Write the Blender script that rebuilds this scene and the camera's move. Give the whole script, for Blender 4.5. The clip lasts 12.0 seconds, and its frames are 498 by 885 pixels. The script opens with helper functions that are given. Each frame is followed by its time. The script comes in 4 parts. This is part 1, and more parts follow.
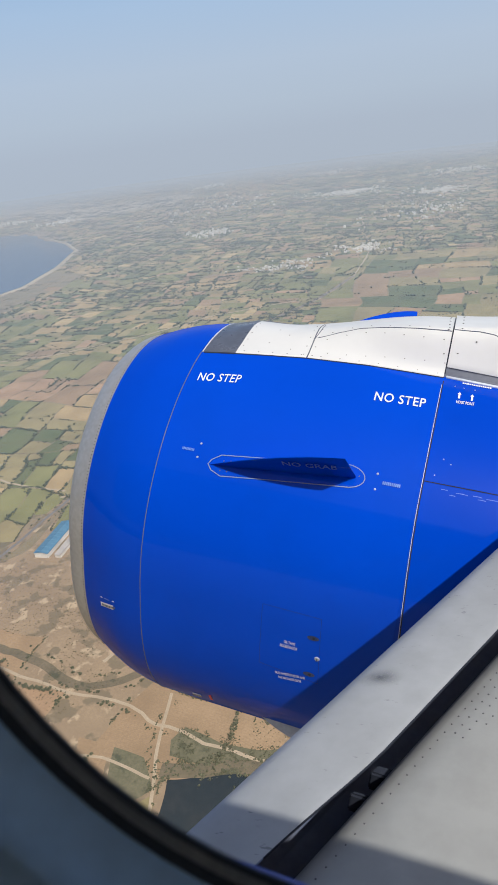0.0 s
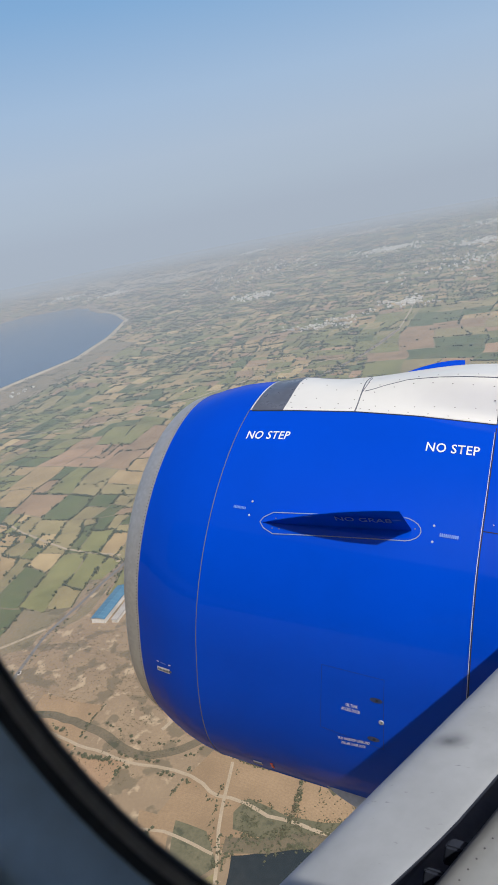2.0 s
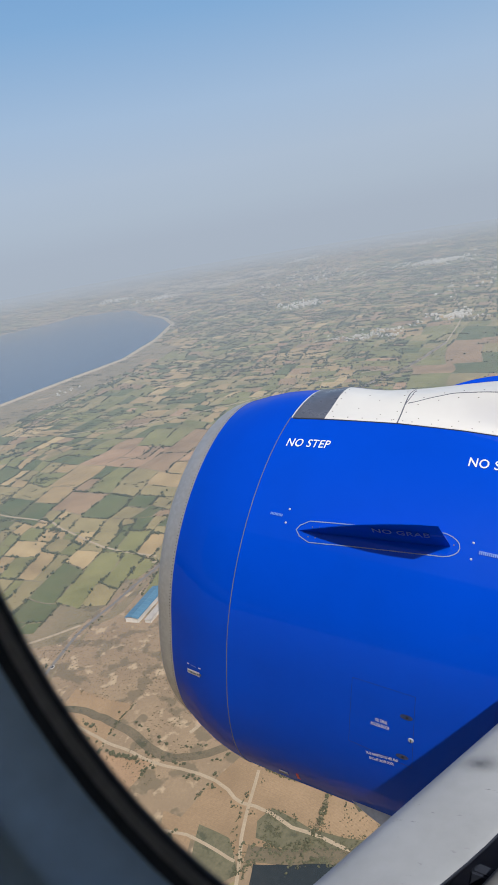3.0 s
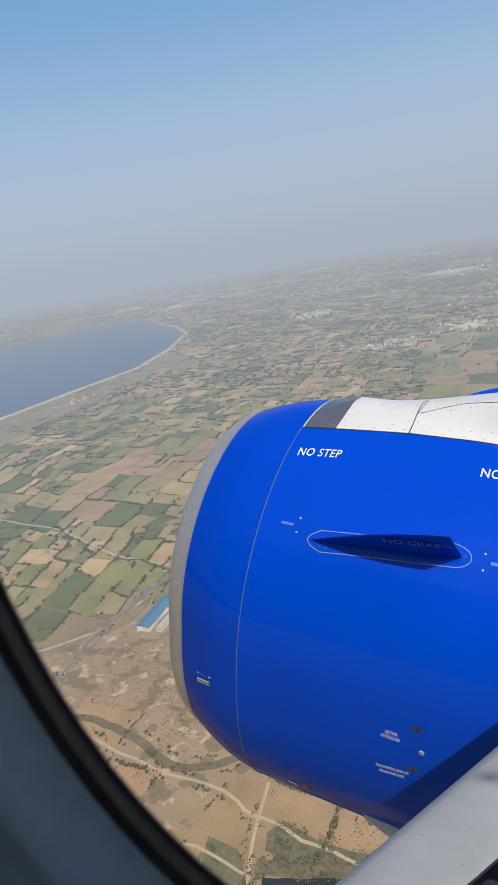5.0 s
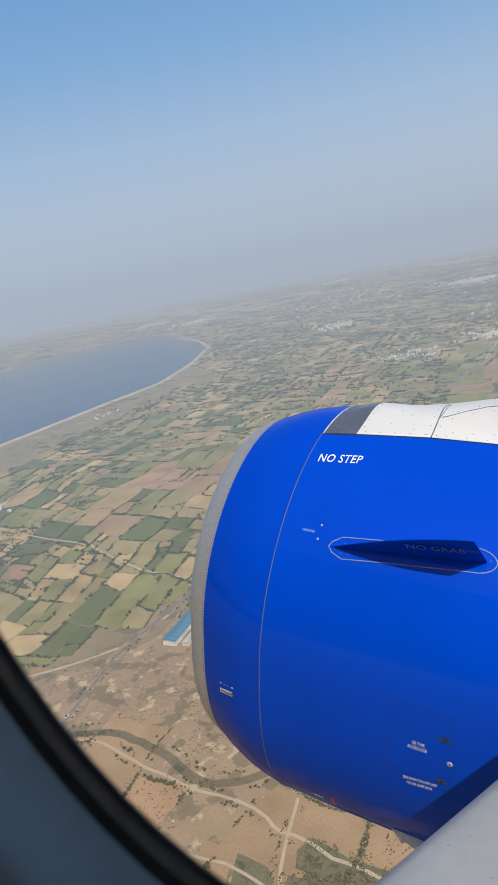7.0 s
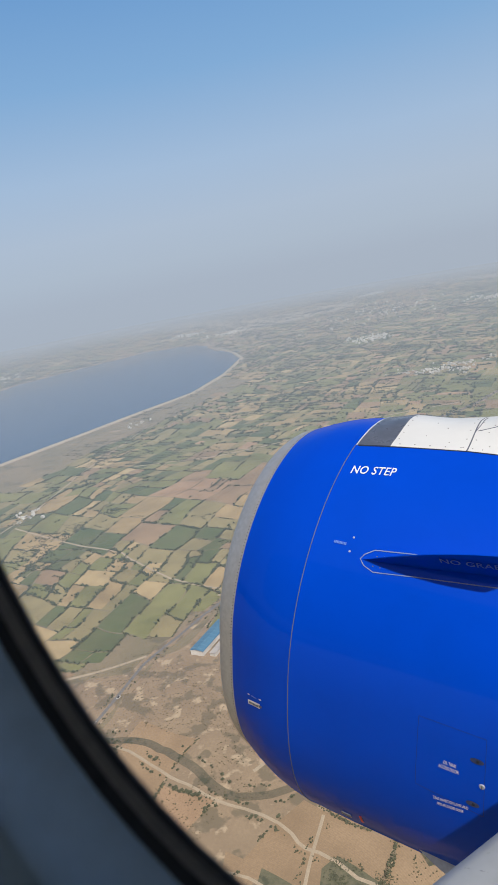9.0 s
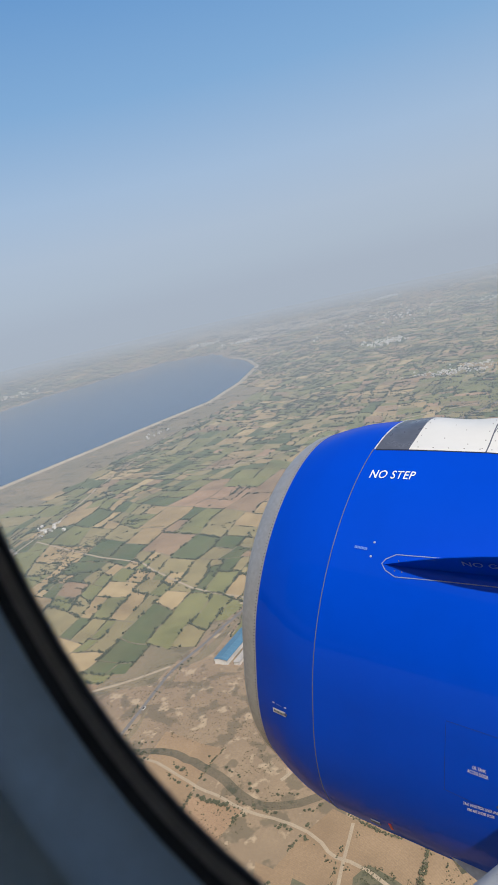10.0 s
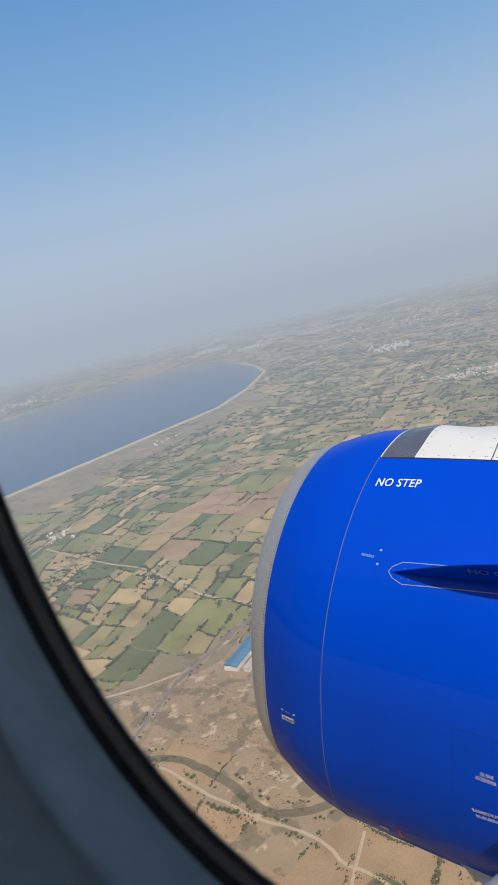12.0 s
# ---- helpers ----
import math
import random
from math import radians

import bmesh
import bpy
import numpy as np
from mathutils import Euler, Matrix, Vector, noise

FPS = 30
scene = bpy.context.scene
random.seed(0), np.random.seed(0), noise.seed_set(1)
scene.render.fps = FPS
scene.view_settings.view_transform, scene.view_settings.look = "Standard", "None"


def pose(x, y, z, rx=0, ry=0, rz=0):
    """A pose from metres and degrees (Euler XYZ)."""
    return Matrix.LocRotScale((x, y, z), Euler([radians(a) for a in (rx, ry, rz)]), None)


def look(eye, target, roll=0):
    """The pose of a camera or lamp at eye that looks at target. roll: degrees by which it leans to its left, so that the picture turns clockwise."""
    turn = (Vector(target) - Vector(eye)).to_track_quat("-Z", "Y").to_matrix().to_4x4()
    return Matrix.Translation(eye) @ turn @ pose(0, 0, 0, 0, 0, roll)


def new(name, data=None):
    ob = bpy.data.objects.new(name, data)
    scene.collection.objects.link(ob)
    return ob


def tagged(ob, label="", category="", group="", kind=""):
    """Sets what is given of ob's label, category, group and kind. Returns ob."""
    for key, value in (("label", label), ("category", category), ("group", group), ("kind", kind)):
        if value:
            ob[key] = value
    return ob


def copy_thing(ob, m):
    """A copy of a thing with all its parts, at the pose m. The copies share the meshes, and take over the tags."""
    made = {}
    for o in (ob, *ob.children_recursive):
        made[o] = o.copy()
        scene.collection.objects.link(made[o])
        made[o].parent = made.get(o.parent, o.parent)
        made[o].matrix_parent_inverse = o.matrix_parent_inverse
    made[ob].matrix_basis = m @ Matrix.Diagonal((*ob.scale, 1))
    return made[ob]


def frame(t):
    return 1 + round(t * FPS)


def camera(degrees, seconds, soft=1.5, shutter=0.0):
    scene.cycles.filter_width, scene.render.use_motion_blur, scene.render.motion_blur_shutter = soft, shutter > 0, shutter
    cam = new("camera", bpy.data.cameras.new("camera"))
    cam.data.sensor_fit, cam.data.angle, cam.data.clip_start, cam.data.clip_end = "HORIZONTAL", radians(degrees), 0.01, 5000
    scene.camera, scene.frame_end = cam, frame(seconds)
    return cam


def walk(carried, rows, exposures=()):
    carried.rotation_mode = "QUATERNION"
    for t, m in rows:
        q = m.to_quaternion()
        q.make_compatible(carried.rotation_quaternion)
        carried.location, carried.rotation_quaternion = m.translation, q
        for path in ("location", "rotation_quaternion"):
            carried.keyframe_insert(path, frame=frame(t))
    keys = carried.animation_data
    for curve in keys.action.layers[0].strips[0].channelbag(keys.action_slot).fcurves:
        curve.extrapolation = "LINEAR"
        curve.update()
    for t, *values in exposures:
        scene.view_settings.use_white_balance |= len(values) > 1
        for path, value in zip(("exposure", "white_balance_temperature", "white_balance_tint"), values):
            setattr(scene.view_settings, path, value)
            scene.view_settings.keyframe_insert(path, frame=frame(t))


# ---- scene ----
cam = camera(40.0, 12.0)
cam.data.dof.use_dof, cam.data.dof.focus_distance, cam.data.dof.aperture_fstop = True, 9.0, 17.0

# The aircraft's own axes: x aft, y outboard, z up from the cabin floor; it climbs with its nose up.
HEIGHT = 350.0
AIR = Matrix.Translation((0, 0, HEIGHT)) @ Matrix((
    (0.98678, -0.00493, 0.16198, 0), (0.0, 0.99954, 0.03041, 0), (-0.16205, -0.03001, 0.98633, 0), (0, 0, 0, 1)))

# seconds, x, y, z, yaw, pitch, roll in the aircraft's axes
PATH = [
    (0.0, 0.000, 0.000, 0.000, 18.28, -26.96, -2.93),
    (0.5, 0.001, 0.001, -0.002, 21.43, -24.84, -2.89),
    (1.0, 0.002, 0.001, -0.004, 21.91, -24.22, -2.07),
    (1.5, 0.003, 0.002, -0.007, 21.38, -23.87, -0.46),
    (2.0, 0.004, 0.003, -0.009, 21.20, -22.13, 0.93),
    (2.5, 0.005, 0.004, -0.011, 22.84, -21.73, -0.32),
    (3.0, 0.007, 0.003, -0.011, 25.27, -21.53, -0.16),
    (5.0, 0.015, -0.001, -0.011, 26.38, -20.75, -0.16),
    (5.5, 0.017, -0.002, -0.011, 27.65, -20.61, -0.11),
    (6.0, 0.024, 0.007, -0.027, 27.58, -20.32, -1.29),
    (6.5, 0.030, 0.016, -0.043, 27.24, -19.90, 0.37),
    (8.5, 0.022, 0.024, -0.059, 29.34, -18.89, 1.56),
    (9.0, 0.020, 0.026, -0.062, 30.78, -18.68, 1.19),
    (9.5, 0.018, 0.028, -0.066, 31.44, -18.27, 2.65),
    (10.0, 0.025, 0.022, -0.058, 31.66, -18.02, 3.25),
    (10.5, 0.031, 0.015, -0.050, 31.92, -17.84, 3.69),
    (11.0, 0.038, 0.009, -0.041, 32.14, -17.54, 4.15),
    (11.5, 0.044, 0.002, -0.033, 32.35, -17.41, 3.81),
    (12.0, 0.051, -0.005, -0.025, 32.17, -17.50, 3.85),
]
walk(cam, [(t, AIR @ pose(x, y, z, 90 + pitch, roll, yaw)) for t, x, y, z, yaw, pitch, roll in PATH],
     [(0.0, 0.09), (0.5, 0.05), (1.0, 0.0), (12.0, 0.0)])

# ---- light ----
to_sun = (AIR.to_3x3() @ Vector((0.12, -0.15, 0.29))).normalized()
sun_elevation = math.asin(to_sun.z)
sun = new("sun", bpy.data.lights.new("sun", "SUN"))
sun.data.energy, sun.data.angle, sun.data.color = 3.4, radians(0.6), (1.0, 0.95, 0.87)
sun.matrix_world = look(to_sun * 100, (0, 0, 0))
world = bpy.data.worlds.new("sky")
scene.world = world
world.use_nodes = True
sky = world.node_tree.nodes.new("ShaderNodeTexSky")
sky.sky_type, sky.sun_disc = "NISHITA", False
sky.sun_elevation, sky.sun_rotation = sun_elevation, math.atan2(to_sun.x, to_sun.y)
sky.dust_density, sky.air_density = 4.0, 1.0
back = world.node_tree.nodes["Background"]
back.inputs["Strength"].default_value = 0.085
world.node_tree.links.new(sky.outputs[0], back.inputs[0])


# ---- materials ----
def shader(name):
    m = bpy.data.materials.new(name)
    m.use_nodes = True
    nt = m.node_tree
    return m, nt, nt.nodes["Principled BSDF"]


def add(nt, kind, **values):
    n = nt.nodes.new("ShaderNode" + kind)
    for key, value in values.items():
        n.inputs[key].default_value = value
    return n


def mix(nt, a, b, fac):
    """A colour between a and b; each is a colour or a socket."""
    n = nt.nodes.new("ShaderNodeMix")
    n.data_type = "RGBA"
    for socket, value in ((n.inputs[6], a), (n.inputs[7], b), (n.inputs[0], fac)):
        if isinstance(value, bpy.types.NodeSocket):
            nt.links.new(value, socket)
        else:
            socket.default_value = (*value, 1) if isinstance(value, tuple) else value
    return n.outputs[2]


def grain(nt, scale, detail=4.0, stretch=(1, 1, 1), low=0.35, high=0.65, rough=0.55):
    """Noise in the object's metres, spread to 0..1."""
    tc = nt.nodes.new("ShaderNodeTexCoord")
    mp = nt.nodes.new("ShaderNodeMapping")
    mp.inputs["Scale"].default_value = stretch
    nt.links.new(tc.outputs["Object"], mp.inputs[0])
    n = add(nt, "TexNoise", Scale=scale, Detail=detail, Roughness=rough)
    nt.links.new(mp.outputs[0], n.inputs["Vector"])
    r = nt.nodes.new("ShaderNodeMapRange")
    r.inputs[1].default_value, r.inputs[2].default_value = low, high
    nt.links.new(n.outputs[0], r.inputs[0])
    return r.outputs[0]


def surface(name, base, other, scale, fine, rough=0.6, metal=0.0, bump=0.0, stretch=(1, 1, 1), coat=0.0, spots=None, rough2=None, specular=0.5, streaks=None, wear=0.45):
    """A surface of two colours mixed by coarse and fine grain, with relief of the fine grain."""
    m, nt, p = shader(name)
    a = grain(nt, scale, stretch=stretch)
    b = grain(nt, fine, 6.0, stretch)
    c = mix(nt, base, other, a)
    c = mix(nt, c, tuple(0.72 * v for v in base), mathx(nt, "MULTIPLY", b, wear))
    if spots:
        c = mix(nt, c, spots[0], grain(nt, spots[1], 5.0, stretch, spots[2], spots[2] + 0.06))
    if streaks:
        c = mix(nt, c, streaks[0], mathx(nt, "MULTIPLY", grain(nt, streaks[1], 3.0, streaks[2], streaks[3], streaks[3] + 0.05), streaks[4]))
    nt.links.new(c, p.inputs["Base Color"])
    p.inputs["Metallic"].default_value = metal
    p.inputs["Specular IOR Level"].default_value = specular
    r = nt.nodes.new("ShaderNodeMapRange")
    r.inputs[3].default_value, r.inputs[4].default_value = rough, rough2 if rough2 is not None else min(1, rough + 0.12)
    nt.links.new(b, r.inputs[0])
    nt.links.new(r.outputs[0], p.inputs["Roughness"])
    p.inputs["Coat Weight"].default_value = coat
    p.inputs["Coat Roughness"].default_value = 0.06
    if bump:
        n = add(nt, "Bump", Distance=bump, Strength=1.0)
        nt.links.new(b, n.inputs["Height"])
        nt.links.new(n.outputs[0], p.inputs["Normal"])
    return m


def mathx(nt, op, a, b):
    n = nt.nodes.new("ShaderNodeMath")
    n.operation = op
    for socket, value in zip(n.inputs, (a, b)):
        if isinstance(value, bpy.types.NodeSocket):
            nt.links.new(value, socket)
        else:
            socket.default_value = value
    return n.outputs[0]


def field_surface(name, base, other, rows_width, row_depth):
    """A field: colour by field, worn patches, sown rows."""
    m, nt, p = shader(name)
    geo = nt.nodes.new("ShaderNodeNewGeometry")
    info = nt.nodes.new("ShaderNodeObjectInfo")
    c = mix(nt, base, other, mathx(nt, "FRACT", mathx(nt, "ADD", geo.outputs["Random Per Island"], info.outputs["Random"]), 0.0))
    c = mix(nt, c, tuple(0.55 * v for v in base), mathx(nt, "MULTIPLY", grain(nt, 0.035, 6.0), 0.6))
    c = mix(nt, c, (0.20, 0.155, 0.095), mathx(nt, "MULTIPLY", grain(nt, 0.016, 6.0, low=0.48, high=0.62), 0.45))
    c = mix(nt, c, tuple(min(0.9, 1.35 * v) for v in other), mathx(nt, "MULTIPLY", grain(nt, 0.011, 3.0), 0.4))
    tc = nt.nodes.new("ShaderNodeTexCoord")
    w = add(nt, "TexWave", Scale=1.0 / rows_width, Distortion=0.6, Detail=2.0)
    nt.links.new(tc.outputs["Object"], w.inputs["Vector"])
    c = mix(nt, c, tuple(0.7 * v for v in base), mathx(nt, "MULTIPLY", w.outputs["Fac"], row_depth))
    c = mix(nt, c, tuple(0.65 * v for v in base), mathx(nt, "MULTIPLY", grain(nt, 0.6, 6.0), 0.35))
    nt.links.new(c, p.inputs["Base Color"])
    p.inputs["Roughness"].default_value = 0.95
    p.inputs["Specular IOR Level"].default_value = 0.1
    return m


def gloss_paint(name, base, other, scale, fine):
    """Clean enamel: colour by soft grain, faint dirt, and a thin gloss that grows at a slant."""
    m, nt, p = shader(name)
    c = mix(nt, base, other, grain(nt, scale))
    c = mix(nt, c, (0.001, 0.038, 0.32), mathx(nt, "MULTIPLY", grain(nt, fine, 6.0, low=0.45, high=0.8), 0.18))
    nt.links.new(c, p.inputs["Base Color"])
    p.inputs["Specular IOR Level"].default_value = 0.0
    p.inputs["Roughness"].default_value = 0.6
    gloss = nt.nodes.new("ShaderNodeBsdfGlossy")
    gloss.inputs["Color"].default_value = (0.9, 0.9, 0.9, 1)
    gloss.inputs["Roughness"].default_value = 0.05
    lw = nt.nodes.new("ShaderNodeLayerWeight")
    lw.inputs[0].default_value = 0.5
    f = mathx(nt, "ADD", mathx(nt, "MULTIPLY", mathx(nt, "POWER", lw.outputs["Facing"], 5.0), 0.3), 0.013)
    ms = nt.nodes.new("ShaderNodeMixShader")
    nt.links.new(f, ms.inputs[0])
    nt.links.new(p.outputs[0], ms.inputs[1])
    nt.links.new(gloss.outputs[0], ms.inputs[2])
    nt.links.new(ms.outputs[0], nt.nodes["Material Output"].inputs[0])
    return m


BLUE = gloss_paint("blue_paint", (0.0005, 0.055, 0.53), (0.0005, 0.060, 0.57), 0.8, 3.0)
BLUE_AFT = gloss_paint("blue_paint_aft", (0.0003, 0.048, 0.48), (0.0003, 0.053, 0.52), 1.1, 4.0)
LIP = surface("bare_metal", (0.52, 0.53, 0.54), (0.45, 0.46, 0.48), 1.5, 30, 0.42, metal=0.55, bump=0.0003)
WHITE = surface("white_paint", (0.665, 0.680, 0.685), (0.63, 0.645, 0.65), 1.4, 9, 0.35, coat=0.1, spots=((0.60, 0.59, 0.56), 3.0, 0.72), wear=0.10)
GREY_PANEL = surface("dark_grey_panel", (0.080, 0.095, 0.135), (0.105, 0.12, 0.16), 3.0, 14, 0.25, streaks=((0.22, 0.23, 0.26), 9.0, (1, 3, 3), 0.66, 0.5))
SEAM = surface("seam_grey", (0.14, 0.155, 0.20), (0.10, 0.115, 0.16), 6.0, 40, 0.6)
SEALANT = surface("grey_sealant", (0.25, 0.32, 0.46), (0.18, 0.24, 0.38), 12.0, 60, 0.6)
# The slat gap's sky-blue shade is put into this inner-face colour.
BAY = surface("shade_blue_bay_paint", (0.25, 0.34, 0.55), (0.24, 0.31, 0.48), 4.0, 20, 0.6)
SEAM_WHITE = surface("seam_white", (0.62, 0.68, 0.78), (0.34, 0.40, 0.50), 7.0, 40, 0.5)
# Dirty floor, with the gap's navy shade mixed into its colour.
BAY_FLOOR = surface("dirty_shade_blue_floor", (0.095, 0.120, 0.190), (0.120, 0.125, 0.165), 5.0, 25, 0.8)
GAP = surface("dark_gap", (0.012, 0.018, 0.035), (0.020, 0.026, 0.045), 6.0, 30, 0.8)
RIVET = surface("rivet_metal", (0.13, 0.13, 0.14), (0.20, 0.20, 0.20), 9.0, 60, 0.5, metal=0.4)
BRIGHT = surface("bright_screw", (0.42, 0.46, 0.56), (0.30, 0.36, 0.5), 9.0, 60, 0.4)
LETTER = surface("white_letters", (0.80, 0.82, 0.84), (0.70, 0.73, 0.78), 9.0, 60, 0.5)
LETTER_DIM = surface("worn_letters", (0.13, 0.20, 0.44), (0.06, 0.12, 0.38), 25.0, 90, 0.5)
# Faded lettering; also the colour of the painted glints on the reverser cowl.
FADED_LETTER_GLINT = surface("faded_letters_glints", (0.13, 0.27, 0.72), (0.05, 0.15, 0.60), 30.0, 90, 0.5)
RED = surface("red_paint", (0.55, 0.03, 0.03), (0.42, 0.03, 0.03), 9.0, 60, 0.5)
SLAT = surface("slat_grey", (0.395, 0.413, 0.430), (0.360, 0.378, 0.396), 1.6, 9.0, 0.55, spots=((0.28, 0.29, 0.30), 14.0, 0.70), streaks=((0.13, 0.14, 0.15), 3.0, (2.2, 16, 16), 0.675, 0.7))
WING = surface("wing_grey", (0.38, 0.385, 0.37), (0.34, 0.345, 0.335), 1.3, 10.0, 0.5, spots=((0.29, 0.29, 0.28), 9.0, 0.70))
SKIN = surface("fuselage_blue", (0.004, 0.03, 0.20), (0.005, 0.035, 0.22), 1.0, 8.0, 0.3)
LATCH = surface("worn_latch", (0.025, 0.05, 0.16), (0.07, 0.085, 0.17), 20.0, 90, 0.5, metal=0.3)
SEAL = surface("black_rubber", (0.045, 0.050, 0.058), (0.056, 0.061, 0.070), 30, 200, 0.75)
GROOVE = surface("dark_groove", (0.36, 0.345, 0.335), (0.42, 0.40, 0.385), 30, 200, 0.7)
REVEAL = surface("window_reveal", (0.56, 0.785, 0.99), (0.53, 0.745, 0.96), 6, 60, 0.45)
LINING = surface("cabin_lining", (0.78, 0.78, 0.77), (0.73, 0.73, 0.72), 4, 40, 0.7)


# ---- builders ----
def link(name, bm, material, smooth=False):
    me = bpy.data.meshes.new(name)
    bm.normal_update()
    bm.to_mesh(me)
    bm.free()
    me.materials.append(material)
    if smooth:
        me.shade_smooth()
    return new(name, me)


def thing(name, origin=None, place=None, **tags):
    """An Empty at a place of the world, or at an origin in the aircraft's axes."""
    ob = new(name)
    ob.empty_display_size = 0.2
    ob.matrix_world = AIR @ Matrix.Translation(origin) if origin is not None else place
    return tagged(ob, **tags)


def part(name, bm, material, parent, label="", smooth=False, origin=None):
    """A mesh under a thing or a part; its bmesh is in the thing's own axes, or the aircraft's if origin is the thing's."""
    if origin is not None:
        bmesh.ops.translate(bm, vec=-Vector(origin), verts=bm.verts)
    ob = link(name, bm, material, smooth)
    ob.parent = parent
    return tagged(ob, label=label)


def grid_faces(bm, grid, closed=False):
    rows_ = [[bm.verts.new(p) for p in line] for line in grid]
    n = len(rows_[0])
    for a, b in zip(rows_, rows_[1:]):
        for i in range(n if closed else n - 1):
            j = (i + 1) % n
            bm.faces.new((a[i], a[j], b[j], b[i]))
    return rows_


def box(bm, x0, y0, z0, x1, y1, z1):
    v = [bm.verts.new((x, y, z)) for z in (z0, z1) for x, y in ((x0, y0), (x1, y0), (x1, y1), (x0, y1))]
    for f in ((3, 2, 1, 0), (4, 5, 6, 7), (0, 1, 5, 4), (1, 2, 6, 5), (2, 3, 7, 6), (3, 0, 4, 7)):
        bm.faces.new([v[i] for i in f])


def smoothstep(a, b, x):
    s = min(1, max(0, (x - a) / (b - a)))
    return s * s * (3 - 2 * s)

# ---- engine ----
AXIS_Y, AXIS_Z = 4.095, -2.625
LIP_X, SEAM_X, AFT_X = -1.959, -1.477, -0.018
PROFILE = [(-2.131, 0.9065), (-2.127, 0.928), (-2.119, 0.950), (-2.104, 0.972), (-2.081, 0.995), (-2.045, 1.021), (-2.004, 1.038), (-1.959, 1.0520), (-1.85, 1.112), (-1.718, 1.1720),
           (-1.60, 1.208), (-1.477, 1.233), (-1.2, 1.241), (-0.75, 1.246), (-0.4, 1.250), (-0.018, 1.250), (0.4, 1.238), (0.9, 1.19), (1.4, 1.11), (1.9, 1.0)]
EO = (-0.8, AXIS_Y, AXIS_Z)


def radius(x):
    for (xa, ra), (xb, rb) in zip(PROFILE, PROFILE[1:]):
        if x <= xb:
            return ra + (rb - ra) * (x - xa) / (xb - xa)
    return PROFILE[-1][1]


def skin(x, a, off=0.0):
    """A point of the nacelle's skin: x aft, angle a in degrees up from the side that faces the cabin."""
    s = min(1, max(0, (SEAM_X - x) / (SEAM_X - LIP_X)))
    up = math.sin(radians(a))
    r = radius(x) + off + 0.047 * s ** 1.5 * max(0, up) ** 2 + (0.279 + 0.036 * s) * max(0, -up) ** 1.5
    return Vector((x, AXIS_Y - r * math.cos(radians(a)), AXIS_Z + r * math.sin(radians(a))))


def white_foot(x):
    pts = [(-1.47, 74.6), (-1.255, 76.2), (-0.825, 79.2), (-0.467, 80.1), (-0.018, 79.9)]
    for (xa, aa), (xb, ab) in zip(pts, pts[1:]):
        if x <= xb:
            return aa + (ab - aa) * (x - xa) / (xb - xa)
    return pts[-1][1]


def top_skin(x, a, off=0.0):
    """The skin with the crown and the pylon fairing's rise on it."""
    foot = 86.0 - 8.0 * smoothstep(-1.15, -0.10, x)
    rise = 0.04 * smoothstep(-1.5, -1.25, x) + 0.18 * smoothstep(-1.15, 0.0, x) + 0.08 * smoothstep(-0.1, 0.6, x)
    return skin(x, a, off + rise * smoothstep(max(foot - 6, white_foot(x) + 0.6), foot + 10.0, a) * (1 - smoothstep(108, 126, a)))


def revolve(xs, inner=None, off=0.0, steps=144):
    bm = bmesh.new()
    grid = [[skin(x, 360 * i / steps, off) for i in range(steps)] for x in xs]
    grid_faces(bm, grid, closed=True)
    return bm


def patch(xs, lower, upper, off=0.004, n=14, surf=skin):
    """A skin panel between two angles (functions of x), with a turned-down edge."""
    bm = bmesh.new()
    grid = []
    for x in xs:
        lo, hi = lower(x), upper(x)
        grid.append([surf(x, lo, 0.0)] + [surf(x, lo + (hi - lo) * i / n, off) for i in range(n + 1)] + [surf(x, hi, 0.0)])
    grid_faces(bm, grid)
    return bm


def strip(points, width, normal_of, off=0.003, surf=skin):
    """A thin raised line along (x, angle) points of the skin."""
    bm = bmesh.new()
    P = [surf(x, a, off) for x, a in points]
    N = [(surf(x, a, 0.1) - surf(x, a, 0.0)).normalized() for x, a in points]
    rows_ = []
    for i, p in enumerate(P):
        d = (P[min(i + 1, len(P) - 1)] - P[max(i - 1, 0)]).normalized()
        s = d.cross(N[i]).normalized() * width / 2
        rows_.append([p - s - N[i] * off, p - s, p + s, p + s - N[i] * off])
    grid_faces(bm, rows_)
    return bm


def spread(a, b, n):
    return [a + (b - a) * i / (n - 1) for i in range(n)]


def disc(bm, centre, normal, r, height, n=8):
    m = normal.to_track_quat("Z", "Y").to_matrix()
    top = [bm.verts.new(centre + m @ Vector((r * 0.8 * math.cos(k * math.tau / n), r * 0.8 * math.sin(k * math.tau / n), height))) for k in range(n)]
    low = [bm.verts.new(centre + m @ Vector((r * math.cos(k * math.tau / n), r * math.sin(k * math.tau / n), -0.001))) for k in range(n)]
    bm.faces.new(top)
    for k in range(n):
        bm.faces.new((low[k], low[(k + 1) % n], top[(k + 1) % n], top[k]))


def on_skin(x, a, surf=skin):
    p = surf(x, a)
    n = (surf(x, a, 0.1) - p).normalized()
    return p, n


